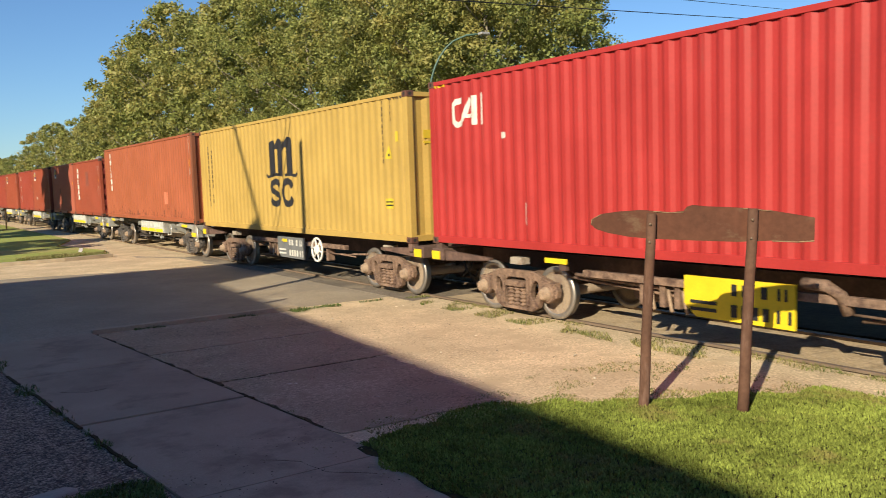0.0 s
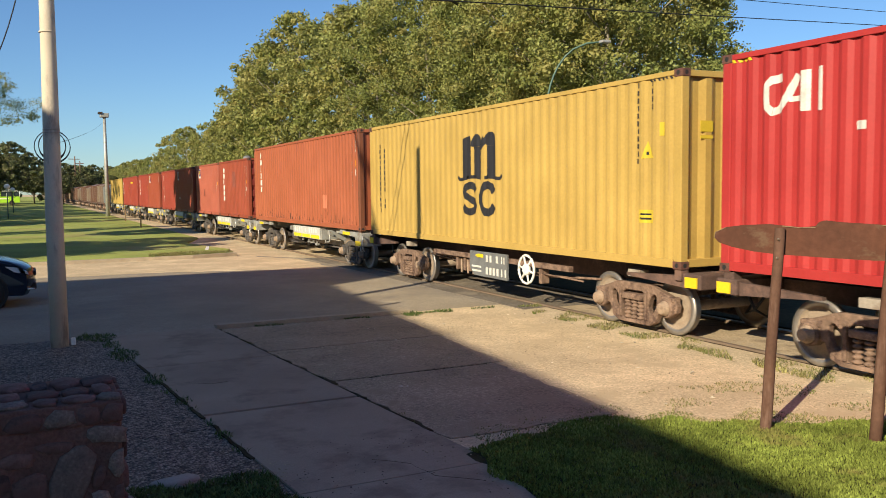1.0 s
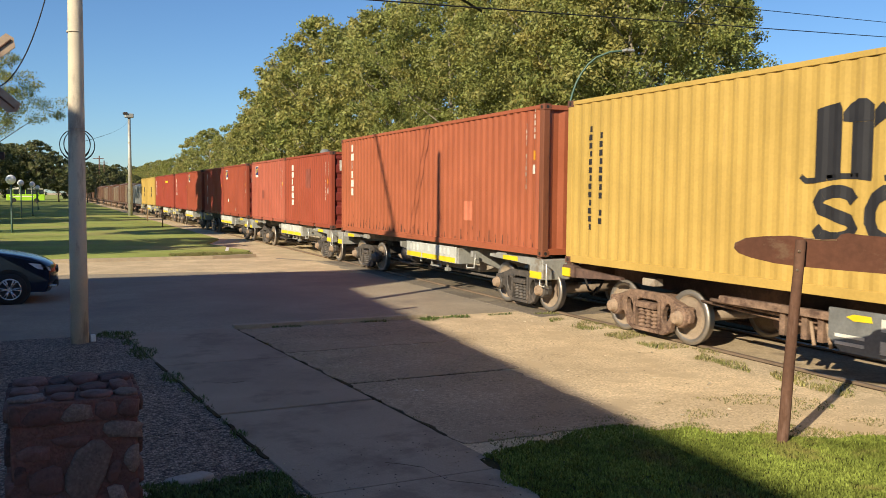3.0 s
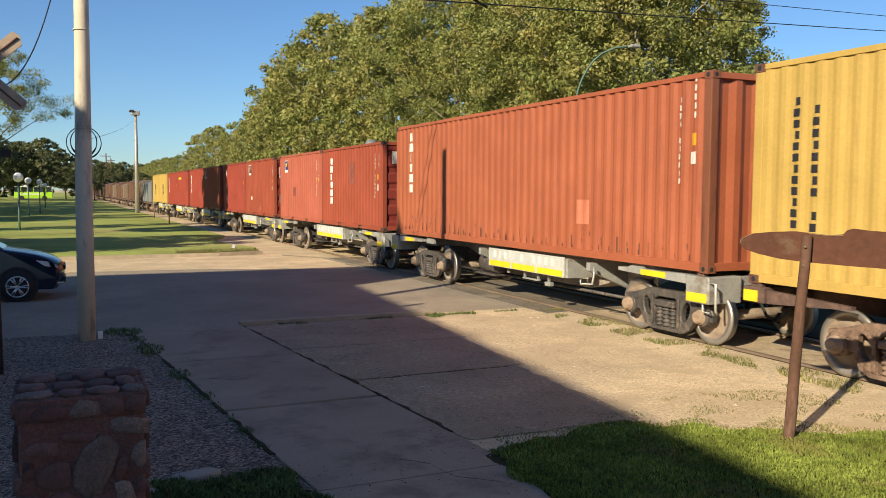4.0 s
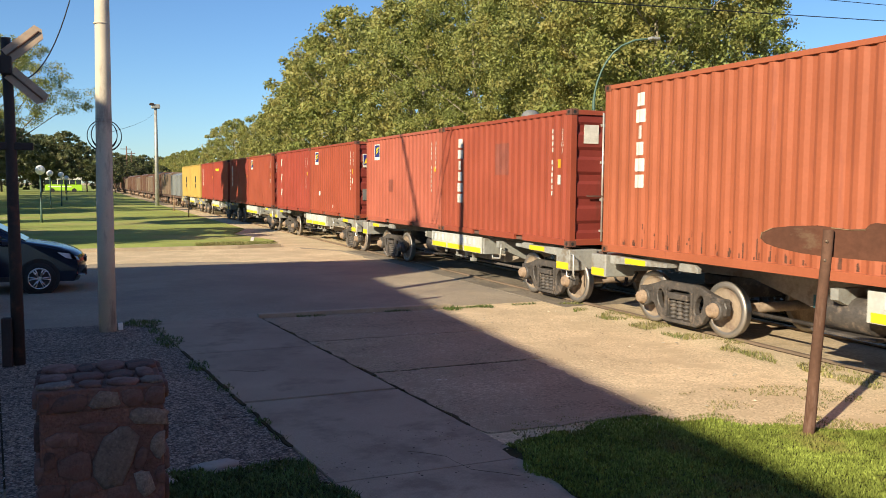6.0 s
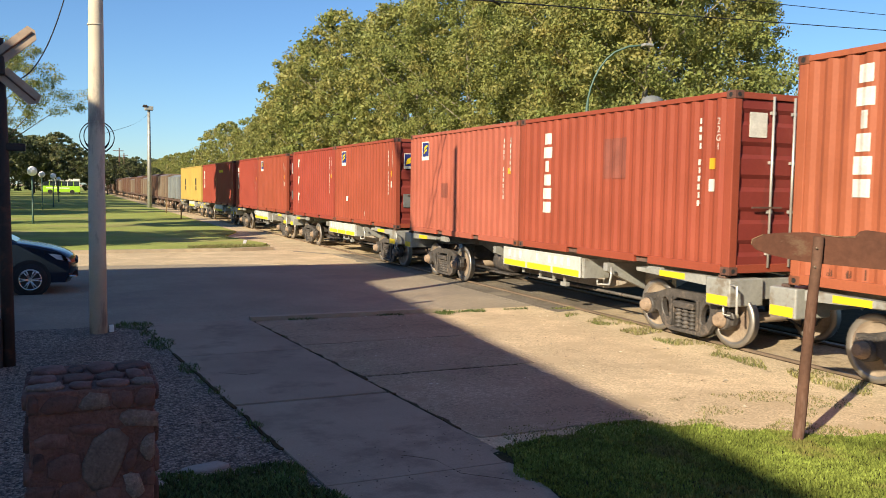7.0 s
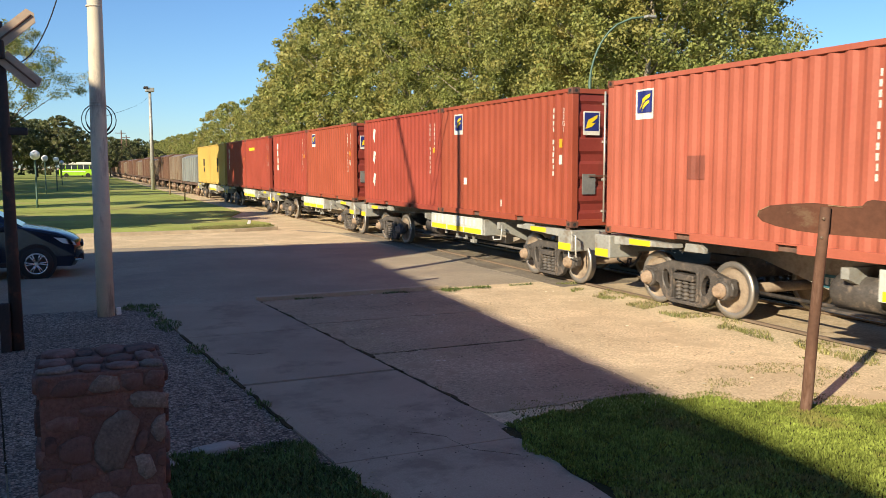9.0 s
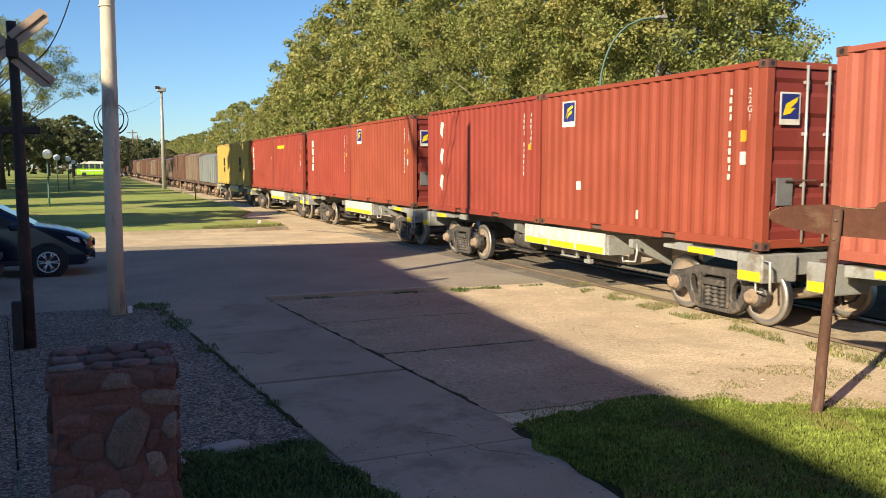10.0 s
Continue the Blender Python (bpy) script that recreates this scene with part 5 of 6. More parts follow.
# ---- posts, signs and lamps ----
def wood_sign():
    s = thing("wooden_signboard", "dark red-brown plank signboard on two leaning posts in the lawn", "sign", at=(0, 0, 0))
    a, c = Vector((6.07, 5.60, 0)), Vector((6.60, 4.86, 0))
    along = (c - a).normalized()
    back = Vector((-along.y, along.x, 0))
    if back.y < 0:
        back = -back
    lean = along * 0.072
    posts = []
    for foot, top in ((a, 1.90), (c, 1.93)):
        bm = bmesh.new()
        n = 7
        pts = [foot + lean * k / n * 1.5 + Vector((0.006 * math.sin(k * 2.1), 0.006 * math.cos(k * 1.7), -0.15 + (top + 0.15) * k / n)) for k in range(n + 1)]
        chain(bm, pts, [0.054 - 0.0012 * k for k in range(n + 1)], 12)
        posts.append(part("post", bm, M["post"], s, "round stained timber post"))
        for z in (top - 0.10, top - 0.27):
            bm = shape(lathe, foot + lean * 1.5 * z / top - back * 0.052 + Vector((0, 0, z)), [(-0.008, 0.012), (0.008, 0.012)], 8, "y")
            part("bolt", bm, M["rail"], posts[-1])
    # plank outline along the posts' line: ragged tip at one end, sawn at the other
    base = a + back * 0.075 - along * 0.02
    outline = [(-0.46, 1.83), (-0.45, 1.885), (-0.36, 1.93), (-0.2, 1.95), (0.02, 1.962), (0.14, 1.95), (0.3, 1.935), (0.42, 1.94), (0.445, 1.985), (0.50, 2.0), (0.62, 1.985), (0.95, 1.965), (1.2, 1.935), (1.56, 1.865), (1.555, 1.66), (1.42, 1.65), (1.2, 1.66), (0.9, 1.65), (0.5, 1.665), (0.1, 1.685), (-0.1, 1.705), (-0.3, 1.745), (-0.42, 1.785)]
    bm = bmesh.new()
    rings = []
    for d in (-0.022, 0.022):
        rings.append([bm.verts.new(base + along * u + back * d + Vector((0, 0, z - 0.03))) for u, z in outline])
    bm.faces.new(rings[0])
    bm.faces.new(rings[1][::-1])
    k = len(outline)
    for i in range(k):
        bm.faces.new((rings[0][i], rings[0][(i + 1) % k], rings[1][(i + 1) % k], rings[1][i]))
    bmesh.ops.bevel(bm, geom=[e for e in bm.edges if len(e.link_faces) == 2 and abs((e.verts[0].co - e.verts[1].co).length) < 0.6], offset=0.006, segments=2, affect="EDGES")
    part("board", bm, M["board"], s, "dark red painted plank")
    rng = random.Random(4)
    for i in list(range(0, 12)) + [14, 15]:
        (u0, z0), (u1, z1) = outline[i], outline[i + 1]
        p0, p1 = (base + along * u + Vector((0, 0, z - 0.03)) - back * 0.024 for u, z in (outline[i], outline[i + 1]))
        if rng.random() < 0.75:
            part("bare_edge", shape(rod, p0 + Vector((0, 0, -0.004)), p1 + Vector((0, 0, -0.004)), rng.uniform(0.003, 0.008), rng.uniform(0.003, 0.007), 6), M["bare"], s, "chipped bare wood edge")
    return s


wood_sign()


def crossbuck():
    s = thing("crossbuck_sign", "old railway crossbuck with pale arms on dark iron post", "sign")
    x, y = -0.76, 11.5
    part("post", shape(chain, [(x + 0.02, y, -0.2), (x + 0.01, y, 1.5), (x, y, 3.1), (x - 0.02, y, 4.0)], [0.078, 0.07, 0.06, 0.056], 12), M["iron"], s)
    part("stub", shape(box, x - 0.16, x - 0.04, y - 0.12, y - 0.02, 0, 0.62, 0.02), M["iron"], s, "short dark timber stub")
    hub = Vector((x - 0.03, y - 0.10, 3.74))
    for sgn in (1, -1):
        d = Vector((0.66, 0, sgn * 0.58)).normalized()
        n = Vector((-d.z, 0, d.x))
        for a0, a1 in ((0.04, 0.55), (-0.55, -0.04)):
            bm = bmesh.new()
            o = hub + Vector((0.02 * (sgn < 0), -0.03 * sgn, -0.13 * (sgn < 0)))
            v = [o + d * p + n * q + Vector((0, t, 0)) for t in (-0.02, 0.02) for p, q in ((a0, -0.09), (a1 - 0.06, -0.09), (a1, 0.0), (a1 - 0.03, 0.09), (a0, 0.09))]
            vs = [bm.verts.new(p) for p in v]
            bm.faces.new(vs[:5])
            bm.faces.new(vs[5:][::-1])
            for i in range(5):
                bm.faces.new((vs[i], vs[(i + 1) % 5], vs[5 + (i + 1) % 5], vs[5 + i]))
            arm = part("arm", bm, M["arm"], s, "weathered pale painted arm")
            part("arm_rib", shape(rod, o + d * a0 + Vector((0, -0.028, 0)), o + d * (a1 - 0.04) + Vector((0, -0.028, 0)), 0.012, n=6), M["timber"], arm)
    part("hub_plate", shape(box, hub.x - 0.05, hub.x + 0.08, hub.y - 0.07, hub.y + 0.1, hub.z - 0.19, hub.z + 0.03, 0.02), M["iron"], s)
    part("cross_bar", shape(box, x - 0.4, x + 0.25, y - 0.05, y + 0.03, 2.66, 2.75, 0.01), M["iron"], s)
    return s


crossbuck()


def cement_pole():
    s = thing("utility_pole", "tall tapering cement pole with coiled cable", "utility pole")
    x, y = 0.34, 13.63
    part("shaft", shape(chain, [(x, y, -0.3), (x, y, 2.0), (x + 0.02, y, 4.5), (x + 0.03, y, 7.93)], [0.128, 0.120, 0.106, 0.085], 24), M["pole"], s)
    for z in (3.18, 3.22, 4.62):
        part("band", shape(lathe, (x + 0.01, y, z), [(-0.01, 0.119 - 0.003 * z + 0.008), (0.01, 0.119 - 0.003 * z + 0.008)], 20, "z"), M["pole"], s)
    for k in range(5):
        bm = bmesh.new()
        n = 26
        r = 0.20 + 0.011 * k
        pts = [(x + 0.02 + (r - 0.02 * (k % 3)) * math.cos(2 * math.pi * i / n) * (0.92 + 0.04 * k), y - 0.16 - 0.012 * k + 0.34 * (0.5 + 0.5 * math.sin(k)) * 0.2, 3.0 + r * 1.0 * math.sin(2 * math.pi * i / n) - 0.006 * k) for i in range(n + 1)]
        pts = [(a, b + (0.32 if k % 2 else 0.34), c) for a, b, c in pts]
        chain(bm, pts, 0.006, 6)
        part("cable_coil", bm, M["black"], s, "black cable coil")
    part("white_tag", shape(box, x + 0.15, x + 0.22, y - 0.02, y + 0.05, 0.02, 0.13, 0.01), M["white"], s, "small white box at the pole foot")
    return s


cement_pole()
mast = thing("floodlight_mast", "tall pale floodlight mast in the park", "utility pole")
part("shaft", shape(chain, [(6.9, 86.5, -0.2), (6.9, 86.5, 5), (6.9, 86.5, 9.5)], [0.21, 0.17, 0.13], 12), M["galv"], mast)
part("lamp_head", shape(box, 6.5, 7.3, 86.2, 86.8, 9.45, 9.85, 0.06), M["galv"], mast)
part("lamp_shade", shape(box, 6.35, 6.75, 86.1, 86.9, 9.75, 9.95, 0.05), M["iron"], mast)


def globe_lamp(x, y, h):
    s = thing("globe_lamp", "park lamp with white globe on slim green post", "lamp post", "park globe lamps", at=(x, y, 0))
    part("post", shape(chain, [(0, 0, -0.1), (0, 0, 0.6), (0, 0, h)], [0.07, 0.05, 0.04], 10), M["green"], s)
    prof = [(0.26 * -math.cos(math.pi * k / 12), max(0.26 * math.sin(math.pi * k / 12), 0.01)) for k in range(13)]
    part("globe", shape(lathe, (0, 0, h + 0.2), prof, 20, "z"), M["globe"], s, "white opal globe")
    return s


for x, y, h in ((-1.98, 51.0, 2.72), (-2.3, 78.0, 2.8), (-1.6, 86.0, 2.75), (-1.5, 112.0, 2.6)):
    globe_lamp(x, y, h)

for x, y in ((6.5, 57.2), (6.85, 70.2), (6.9, 88.5)):
    p = thing("marker_post", "thin leaning sun-bleached timber stake", "post", "stakes along the line", at=(x, y, 0))
    part("stake", shape(chain, [(0, 0, -0.1), (0.02, 0, 0.7), (-0.02, 0, 1.25)], [0.045, 0.038, 0.032], 8), M["bare"], p)

lamp = thing("street_lamp", "tall green street lamp with a curved arm", "street lamp")
bx, by = 16.0, 24.3
pts = [(bx, by, -0.2), (bx, by, 3.0), (bx, by, 5.1)] + [(bx + 1.5 * k, by - 0.93 * k, 5.1 + 2.07 * (1 - (1 - k) ** 2.6) ** 0.6) for k in (0.02, 0.06, 0.13, 0.22, 0.35, 0.5, 0.75, 1.0)]
part("arm", shape(chain, pts, [0.075, 0.065, 0.055] + [0.035] * 8, 10), M["green"], lamp)
end = Vector(pts[-1])
part("lamp_head", shape(box, end.x - 0.05, end.x + 0.32, end.y - 0.22, end.y + 0.02, end.z - 0.05, end.z + 0.05, 0.03), M["galv"], lamp)

for k, (x, y, h) in enumerate(((9.9, 205.0, 10.5), (12.5, 235.0, 10.5))):
    p = thing("power_pole", "distant timber power pole with cross arms", "utility pole", "distant power poles", at=(x, y, 0))
    part("shaft", shape(rod, (0, 0, 0), (0, 0, h), 0.17, 0.12, 10), M["timber"], p)
    part("cross_arm", shape(box, -1.3, 1.0, -0.08, 0.08, h - 0.7, h - 0.55), M["timber"], p)


def cable(name, a, c, sag, label, r=0.012):
    a, c = Vector(a), Vector(c)
    pts = [a.lerp(c, k / 16) - Vector((0, 0, sag * 4 * (k / 16) * (1 - k / 16))) for k in range(17)]
    return solo(name, shape(chain, pts, r, 6), M["black"], label, "cable", kind="")


cable("overhead_cable", (-10.1, 12.0, 4.65), (75, 38.6, 13.95), 0.05, "thin black overhead cable", 0.016)
cable("overhead_cable", (-10.1, 12.0, 5.25), (75, 38.6, 14.6), 0.05, "thin black overhead cable", 0.013)
cable("service_cable", (0.36, 13.6, 7.8), (-14, 8.5, 8.6), 0.5, "sagging black service cable", 0.005)
cable("service_cable", (-11, 9.74, 12.55), (19, 35.6, 10.7), 0.3, "black service cable from the station chimney over the line", 0.065)
cable("service_cable", (-0.62, 11.47, 3.5), (0.35, 13.6, 6.95), 0.75, "thin black wire above the crossbuck", 0.008)
cable("service_cable", (0.36, 13.6, 3.0), (6.9, 86.5, 9.3), 0.25, "thin wire to the floodlight mast", 0.004)


# ---- stone pillar ----
def stone_mesh(rng, w, h, d, material):
    """A rounded irregular stone, about w wide, h high, d deep, its face at -y."""
    bm = bmesh.new()
    n = 9
    ang = [2 * math.pi * k / n + rng.uniform(-0.22, 0.22) for k in range(n)]
    def rim(s, y, jit):
        out = []
        for a in ang:
            c, q = math.cos(a), math.sin(a)
            k = 1 / max(abs(c), abs(q)) ** 0.9
            out.append(bm.verts.new((w / 2 * s * c * k * jit[ang.index(a)], y, h / 2 * s * q * k * jit[ang.index(a)])))
        return out
    jit = [rng.uniform(0.78, 1.06) for _ in ang]
    r0, r1, r2 = rim(1.0, d * 0.4, jit), rim(0.97, -d * 0.35, jit), rim(0.86, -d * 0.58, jit)
    c = bm.verts.new((0, -d * 0.66, 0))
    for p, q in ((r0, r1), (r1, r2)):
        for k in range(n):
            f = bm.faces.new((p[k], p[(k + 1) % n], q[(k + 1) % n], q[k]))
            f.smooth = True
    for k in range(n):
        f = bm.faces.new((r2[k], r2[(k + 1) % n], c))
        f.smooth = True
    bm.faces.new(r0[::-1])
    bmesh.ops.recalc_face_normals(bm, faces=bm.faces)
    me = bpy.data.meshes.new("stone")
    bm.to_mesh(me)
    bm.free()
    me.materials.append(material)
    return me


def stone_pillar():
    s = thing("stone_pillar", "squat pillar of mixed field stones in red mortar", "pillar")
    x0, x1, y0, y1, top = -0.225, 0.39, 4.55, 5.22, 1.25
    part("core", shape(box, x0 + 0.012, x1 - 0.012, y0 + 0.012, y1 - 0.012, 0, top - 0.13, 0.015), M["mortar"], s)
    part("cap", shape(box, x0 + 0.004, x1 - 0.004, y0 + 0.004, y1 - 0.004, top - 0.135, top - 0.02, 0.012), M["mortar"], s)
    rng = random.Random(11)

    def lay(u, v, w, h, face, depth=0.05, tilt=0.0, pale=False):
        ob = new("stone", stone_mesh(rng, w, h, depth, M["pale_stone"] if pale else M["stone"]))
        ob.parent = s
        ob.matrix_basis = {"front": pose(u, y0 + 0.012, v), "right": pose(x1 - 0.012, u, v, 0, 0, 90), "back": pose(u, y1 - 0.012, v, 0, 0, 180), "left": pose(x0 + 0.012, u, v, 0, 0, -90), "top": pose(u, v, top - 0.012, -90, 0, 0)}[face] @ pose(0, 0, 0, 0, tilt + rng.uniform(-4, 4), 0)

    # front: a large leaning pale stone in the middle, ruddy ones sunk in the mortar round it
    for u, v, w, h, tilt, pale in ((0.14, 0.875, 0.17, 0.33, 24, 1), (0.305, 1.06, 0.185, 0.085, 3, 1), (0.348, 0.90, 0.075, 0.13, 0, 1), (-0.05, 0.835, 0.17, 0.14, 0, 0), (0.06, 1.025, 0.17, 0.055, 8, 0), (-0.11, 0.98, 0.14, 0.085, -4, 0), (-0.17, 0.875, 0.06, 0.09, 0, 0),
                                   (-0.16, 0.72, 0.13, 0.07, 5, 0), (-0.02, 0.715, 0.12, 0.075, -6, 0), (0.275, 0.71, 0.085, 0.13, -14, 1), (0.15, 0.66, 0.11, 0.10, 10, 0), (0.355, 0.74, 0.05, 0.09, 0, 0), (0.26, 0.84, 0.06, 0.11, 20, 0),
                                   (-0.12, 0.58, 0.2, 0.14, 0, 0), (0.06, 0.52, 0.16, 0.15, 8, 1), (0.26, 0.53, 0.19, 0.15, -5, 0), (-0.11, 0.38, 0.21, 0.19, 4, 1), (0.12, 0.33, 0.2, 0.17, 0, 0), (0.31, 0.34, 0.15, 0.18, 6, 0), (-0.12, 0.15, 0.2, 0.18, 0, 0), (0.1, 0.13, 0.21, 0.17, 3, 1), (0.3, 0.13, 0.17, 0.18, 0, 0)):
        lay(u, v, w * 1.1, h * 1.1, "front", 0.03 if pale else 0.018, tilt, pale)
    u = x0 + 0.006
    for i, w in enumerate((0.055, 0.17, 0.15, 0.105, 0.105)):
        lay(u + w / 2, top - 0.078 - 0.008 * (i % 2), w * 1.04, 0.098, "front", 0.03, 0, i in (2,))
        u += w + 0.006
    for face, lo in (("right", y0), ("left", y0)):
        for j in range(6):
            for i in range(3):
                lay(lo + 0.13 + 0.225 * i + 0.04 * (j % 2) - 0.02, 0.1 + 0.175 * j, 0.2, 0.15, face)
        for i in range(4):
            lay(lo + 0.09 + 0.17 * i, top - 0.07, 0.16, 0.10, face, 0.05)
    for j in range(6):
        for i in range(3):
            lay(x0 + 0.12 + 0.22 * i, 0.1 + 0.175 * j, 0.2, 0.15, "back")
    # top: three uneven rows of flat stones, some of them pale
    for j, (v, h) in enumerate(((y0 + 0.085, 0.15), (y0 + 0.27, 0.19), (y0 + 0.51, 0.25))):
        u = x0 + 0.004
        while u < x1 - 0.05:
            w = min(rng.uniform(0.08, 0.19), x1 - 0.004 - u)
            lay(u + w / 2, v + rng.uniform(-0.012, 0.012), w * 1.03, h * rng.uniform(0.85, 1.03), "top", rng.uniform(0.014, 0.03), rng.uniform(-8, 8), rng.random() < 0.3)
            u += w + 0.008
    return s


stone_pillar()
for x, y, w in ((0.95, 6.72, 0.34), (0.5, 6.5, 0.2)):
    ob = tagged(new("edging_stone", stone_mesh(random.Random(int(x * 9)), w * 1.2, 0.2, 0.05, M["rubbermark"])), "pale flat edging stone at the lawn edge", "stone", "lawn edging stones")
    ob.matrix_basis = pose(x, y, 0.02, -90, 0, 12)


# ---- cars ----
def hatchback(at, turn, label):
    c = thing("parked_car", label, "car", "parked cars")
    half = 0.83
    prof = [(-0.04, 0.34), (0.02, 0.46), (0.03, 0.62), (-0.01, 0.73), (-0.09, 0.80), (-0.22, 0.865), (-0.45, 0.935), (-0.75, 1.0), (-1.10, 1.055), (-1.80, 1.45), (-2.2, 1.53), (-3.0, 1.50), (-3.6, 1.32), (-3.95, 1.0), (-4.02, 0.60), (-3.95, 0.30), (-0.10, 0.24)]
    bm = bmesh.new()
    rows = []
    for t, s in ((-1.0, 0.93), (-0.95, 0.98), (-0.7, 1.01), (0, 1.025), (0.7, 1.01), (0.95, 0.98), (1.0, 0.93)):
        rows.append([bm.verts.new((x - 0.16 * t ** 4 * max(0.0, 1 + x * 2), t * half * (0.80 if z > 1.2 else 0.97 if z > 0.9 else 1.0), 0.62 + (z - 0.62) * (s if z > 0.62 else 1))) for x, z in prof])
    k = len(prof)
    for a, b2 in zip(rows, rows[1:]):
        for i in range(k):
            f = bm.faces.new((a[i], a[(i + 1) % k], b2[(i + 1) % k], b2[i]))
            f.smooth = True
    bm.faces.new(rows[0])
    bm.faces.new(rows[-1][::-1])
    bmesh.ops.bevel(bm, geom=[e for e in bm.edges if len(e.link_faces) == 2 and e.calc_face_angle(0) > 0.5], offset=0.03, segments=2, affect="EDGES")
    part("body", bm, M["car"], c, "glossy dark navy bodywork")
    for s in (-1, 1):
        y = s * half * 0.90
        part("side_window", shape(prism, [(-1.30, 1.05), (-1.88, 1.37), (-2.35, 1.41), (-2.35, 1.03)], y - 0.07, y + 0.07, axis="y"), M["glass"], c)
        part("side_window", shape(prism, [(-2.42, 1.03), (-2.42, 1.41), (-3.1, 1.38), (-3.4, 1.04)], y - 0.07, y + 0.07, axis="y"), M["glass"], c)
        part("mirror", shape(box, -1.55, -1.35, s * 0.84 - 0.1, s * 0.84 + 0.1, 0.98, 1.12, 0.04), M["car"], c)
        part("headlight", shape(prism, [(-0.10, 0.665), (-0.13, 0.735), (-0.30, 0.81), (-0.52, 0.84), (-0.36, 0.72)], s * 0.67 - 0.16, s * 0.67 + 0.175, axis="y"), M["lamp_glass"], c, "clear headlight")
        part("lower_trim", shape(box, -3.2, -1.2, s * 0.835 - 0.02, s * 0.835 + 0.02, 0.26, 0.36, 0.01), M["black"], c)
        for x in (-0.86, -3.3):
            part("wheel_arch", shape(lathe, (x, s * 0.80, 0.33), [(-0.045 * s, 0.385), (0.045 * s, 0.385)], 24, "y"), M["black"], c)
            w = part("wheel", shape(lathe, (x, s * 0.79, 0.315), [(-0.1 * s, 0.26), (-0.1 * s, 0.3), (-0.07 * s, 0.315), (0.06 * s, 0.315), (0.085 * s, 0.30), (0.085 * s, 0.22)], 28, "y"), M["black"], c, "black tyre")
            bm = bmesh.new()
            lathe(bm, (x, s * 0.79, 0.315), [(0.05 * s, 0.05), (0.1 * s, 0.05)], 12, "y")
            n = 24
            chain(bm, [(x + 0.205 * math.cos(2 * math.pi * i / n), s * 0.88, 0.315 + 0.205 * math.sin(2 * math.pi * i / n)) for i in range(n + 1)], 0.016, 6)
            for i in range(6):
                for d in (-0.14, 0.14):
                    a = i * 2 * math.pi / 6 + d
                    rod(bm, (x + 0.04 * math.cos(a), s * 0.885, 0.315 + 0.04 * math.sin(a)), (x + 0.2 * math.cos(a), s * 0.88, 0.315 + 0.2 * math.sin(a)), 0.016, n=6)
            part("rim", bm, M["chrome"], w, "alloy rim with split spokes")
    part("windscreen", shape(prism, [(-1.10, 1.075), (-1.77, 1.455), (-1.80, 1.43), (-1.14, 1.05)], -0.6, 0.6, axis="y"), M["glass"], c)
    part("bumper_trim", shape(box, -0.10, 0.035, -0.5, 0.5, 0.32, 0.46, 0.03), M["black"], c)
    part("grille", shape(box, -0.06, 0.035, -0.45, 0.45, 0.60, 0.70, 0.02), M["black"], c, "black front grille")
    part("grille_bar", shape(box, -0.04, 0.042, -0.43, 0.43, 0.635, 0.655, 0.005), M["chrome"], c)
    part("fog_lamp_trim", shape(box, -0.14, 0.0, -0.78, -0.6, 0.34, 0.38, 0.01), M["chrome"], c, "bright trim strip")
    c.matrix_basis = pose(*at, 0, 0, turn)
    return c


hatchback((0.06, 19.7, 0), 0, "dark navy hatchback car parked at the roadside")
hatchback((-1.52, 16.9, 0), 0, "dark small car beside the pavement")

# ---- bus ----
bus = thing("city_bus", "distant lime green and white bus driving beyond the park", "bus", at=(-8.6, 198, 0))
part("body", shape(box, 0, 7.3, 0, 2.5, 0.45, 1.75, 0.08), M["lime"], bus, "lime green lower body")
part("roof", shape(box, 0.04, 7.26, 0.02, 2.48, 2.75, 3.3, 0.12), M["white"], bus, "white roof")
part("cabin_core", shape(box, 0.1, 7.2, 0.08, 2.42, 1.75, 2.75), M["black"], bus)
for k in range(6):
    x = 0.12 + k * 1.19
    part("window", shape(box, x, x + 1.08, 0.03, 0.08, 1.8, 2.72, 0.02), M["glass"], bus)
    part("window_pillar", shape(box, x + 1.08, x + 1.19, 0.01, 0.1, 1.75, 2.75), M["white"] if k % 2 else M["lime"], bus)
part("stripe", shape(box, 0.6, 5.2, -0.012, 0.0, 1.2, 1.4), M["white"], bus)
for x in (1.4, 5.7):
    part("wheel", shape(lathe, (x, -0.02, 0.48), [(0, 0.48), (0.25, 0.48)], 16, "y"), M["black"], bus)


# ---- trees ----
def leaf_mesh(name, centres, spread, per, size, rng, material):
    n = len(centres) * per
    c = np.repeat(centres, per, 0)
    r = np.repeat(spread, per)[:, None]
    d = rng.normal(size=(n, 3))
    d /= np.linalg.norm(d, axis=1)[:, None]
    pos = c + d * r * (rng.uniform(0.35, 1.0, (n, 1))) * np.array([1, 1, 0.75])
    nor = d * 0.7 + rng.normal(size=(n, 3)) * 0.55 + np.array([0, 0, 0.35])
    nor /= np.linalg.norm(nor, axis=1)[:, None]
    t = np.cross(nor, rng.normal(size=(n, 3)))
    t /= np.linalg.norm(t, axis=1)[:, None]
    b = np.cross(nor, t)
    s = rng.uniform(0.6, 1.25, (n, 1)) * size
    v = np.stack([pos - t * s, pos - b * s * 0.55, pos + t * s, pos + b * s * 0.55], 1).reshape(-1, 3)
    me = bpy.data.meshes.new(name)
    k = np.arange(n * 4).reshape(-1, 4)
    me.from_pydata(v.tolist(), [], k.tolist())
    me.materials.append(material)
    return me


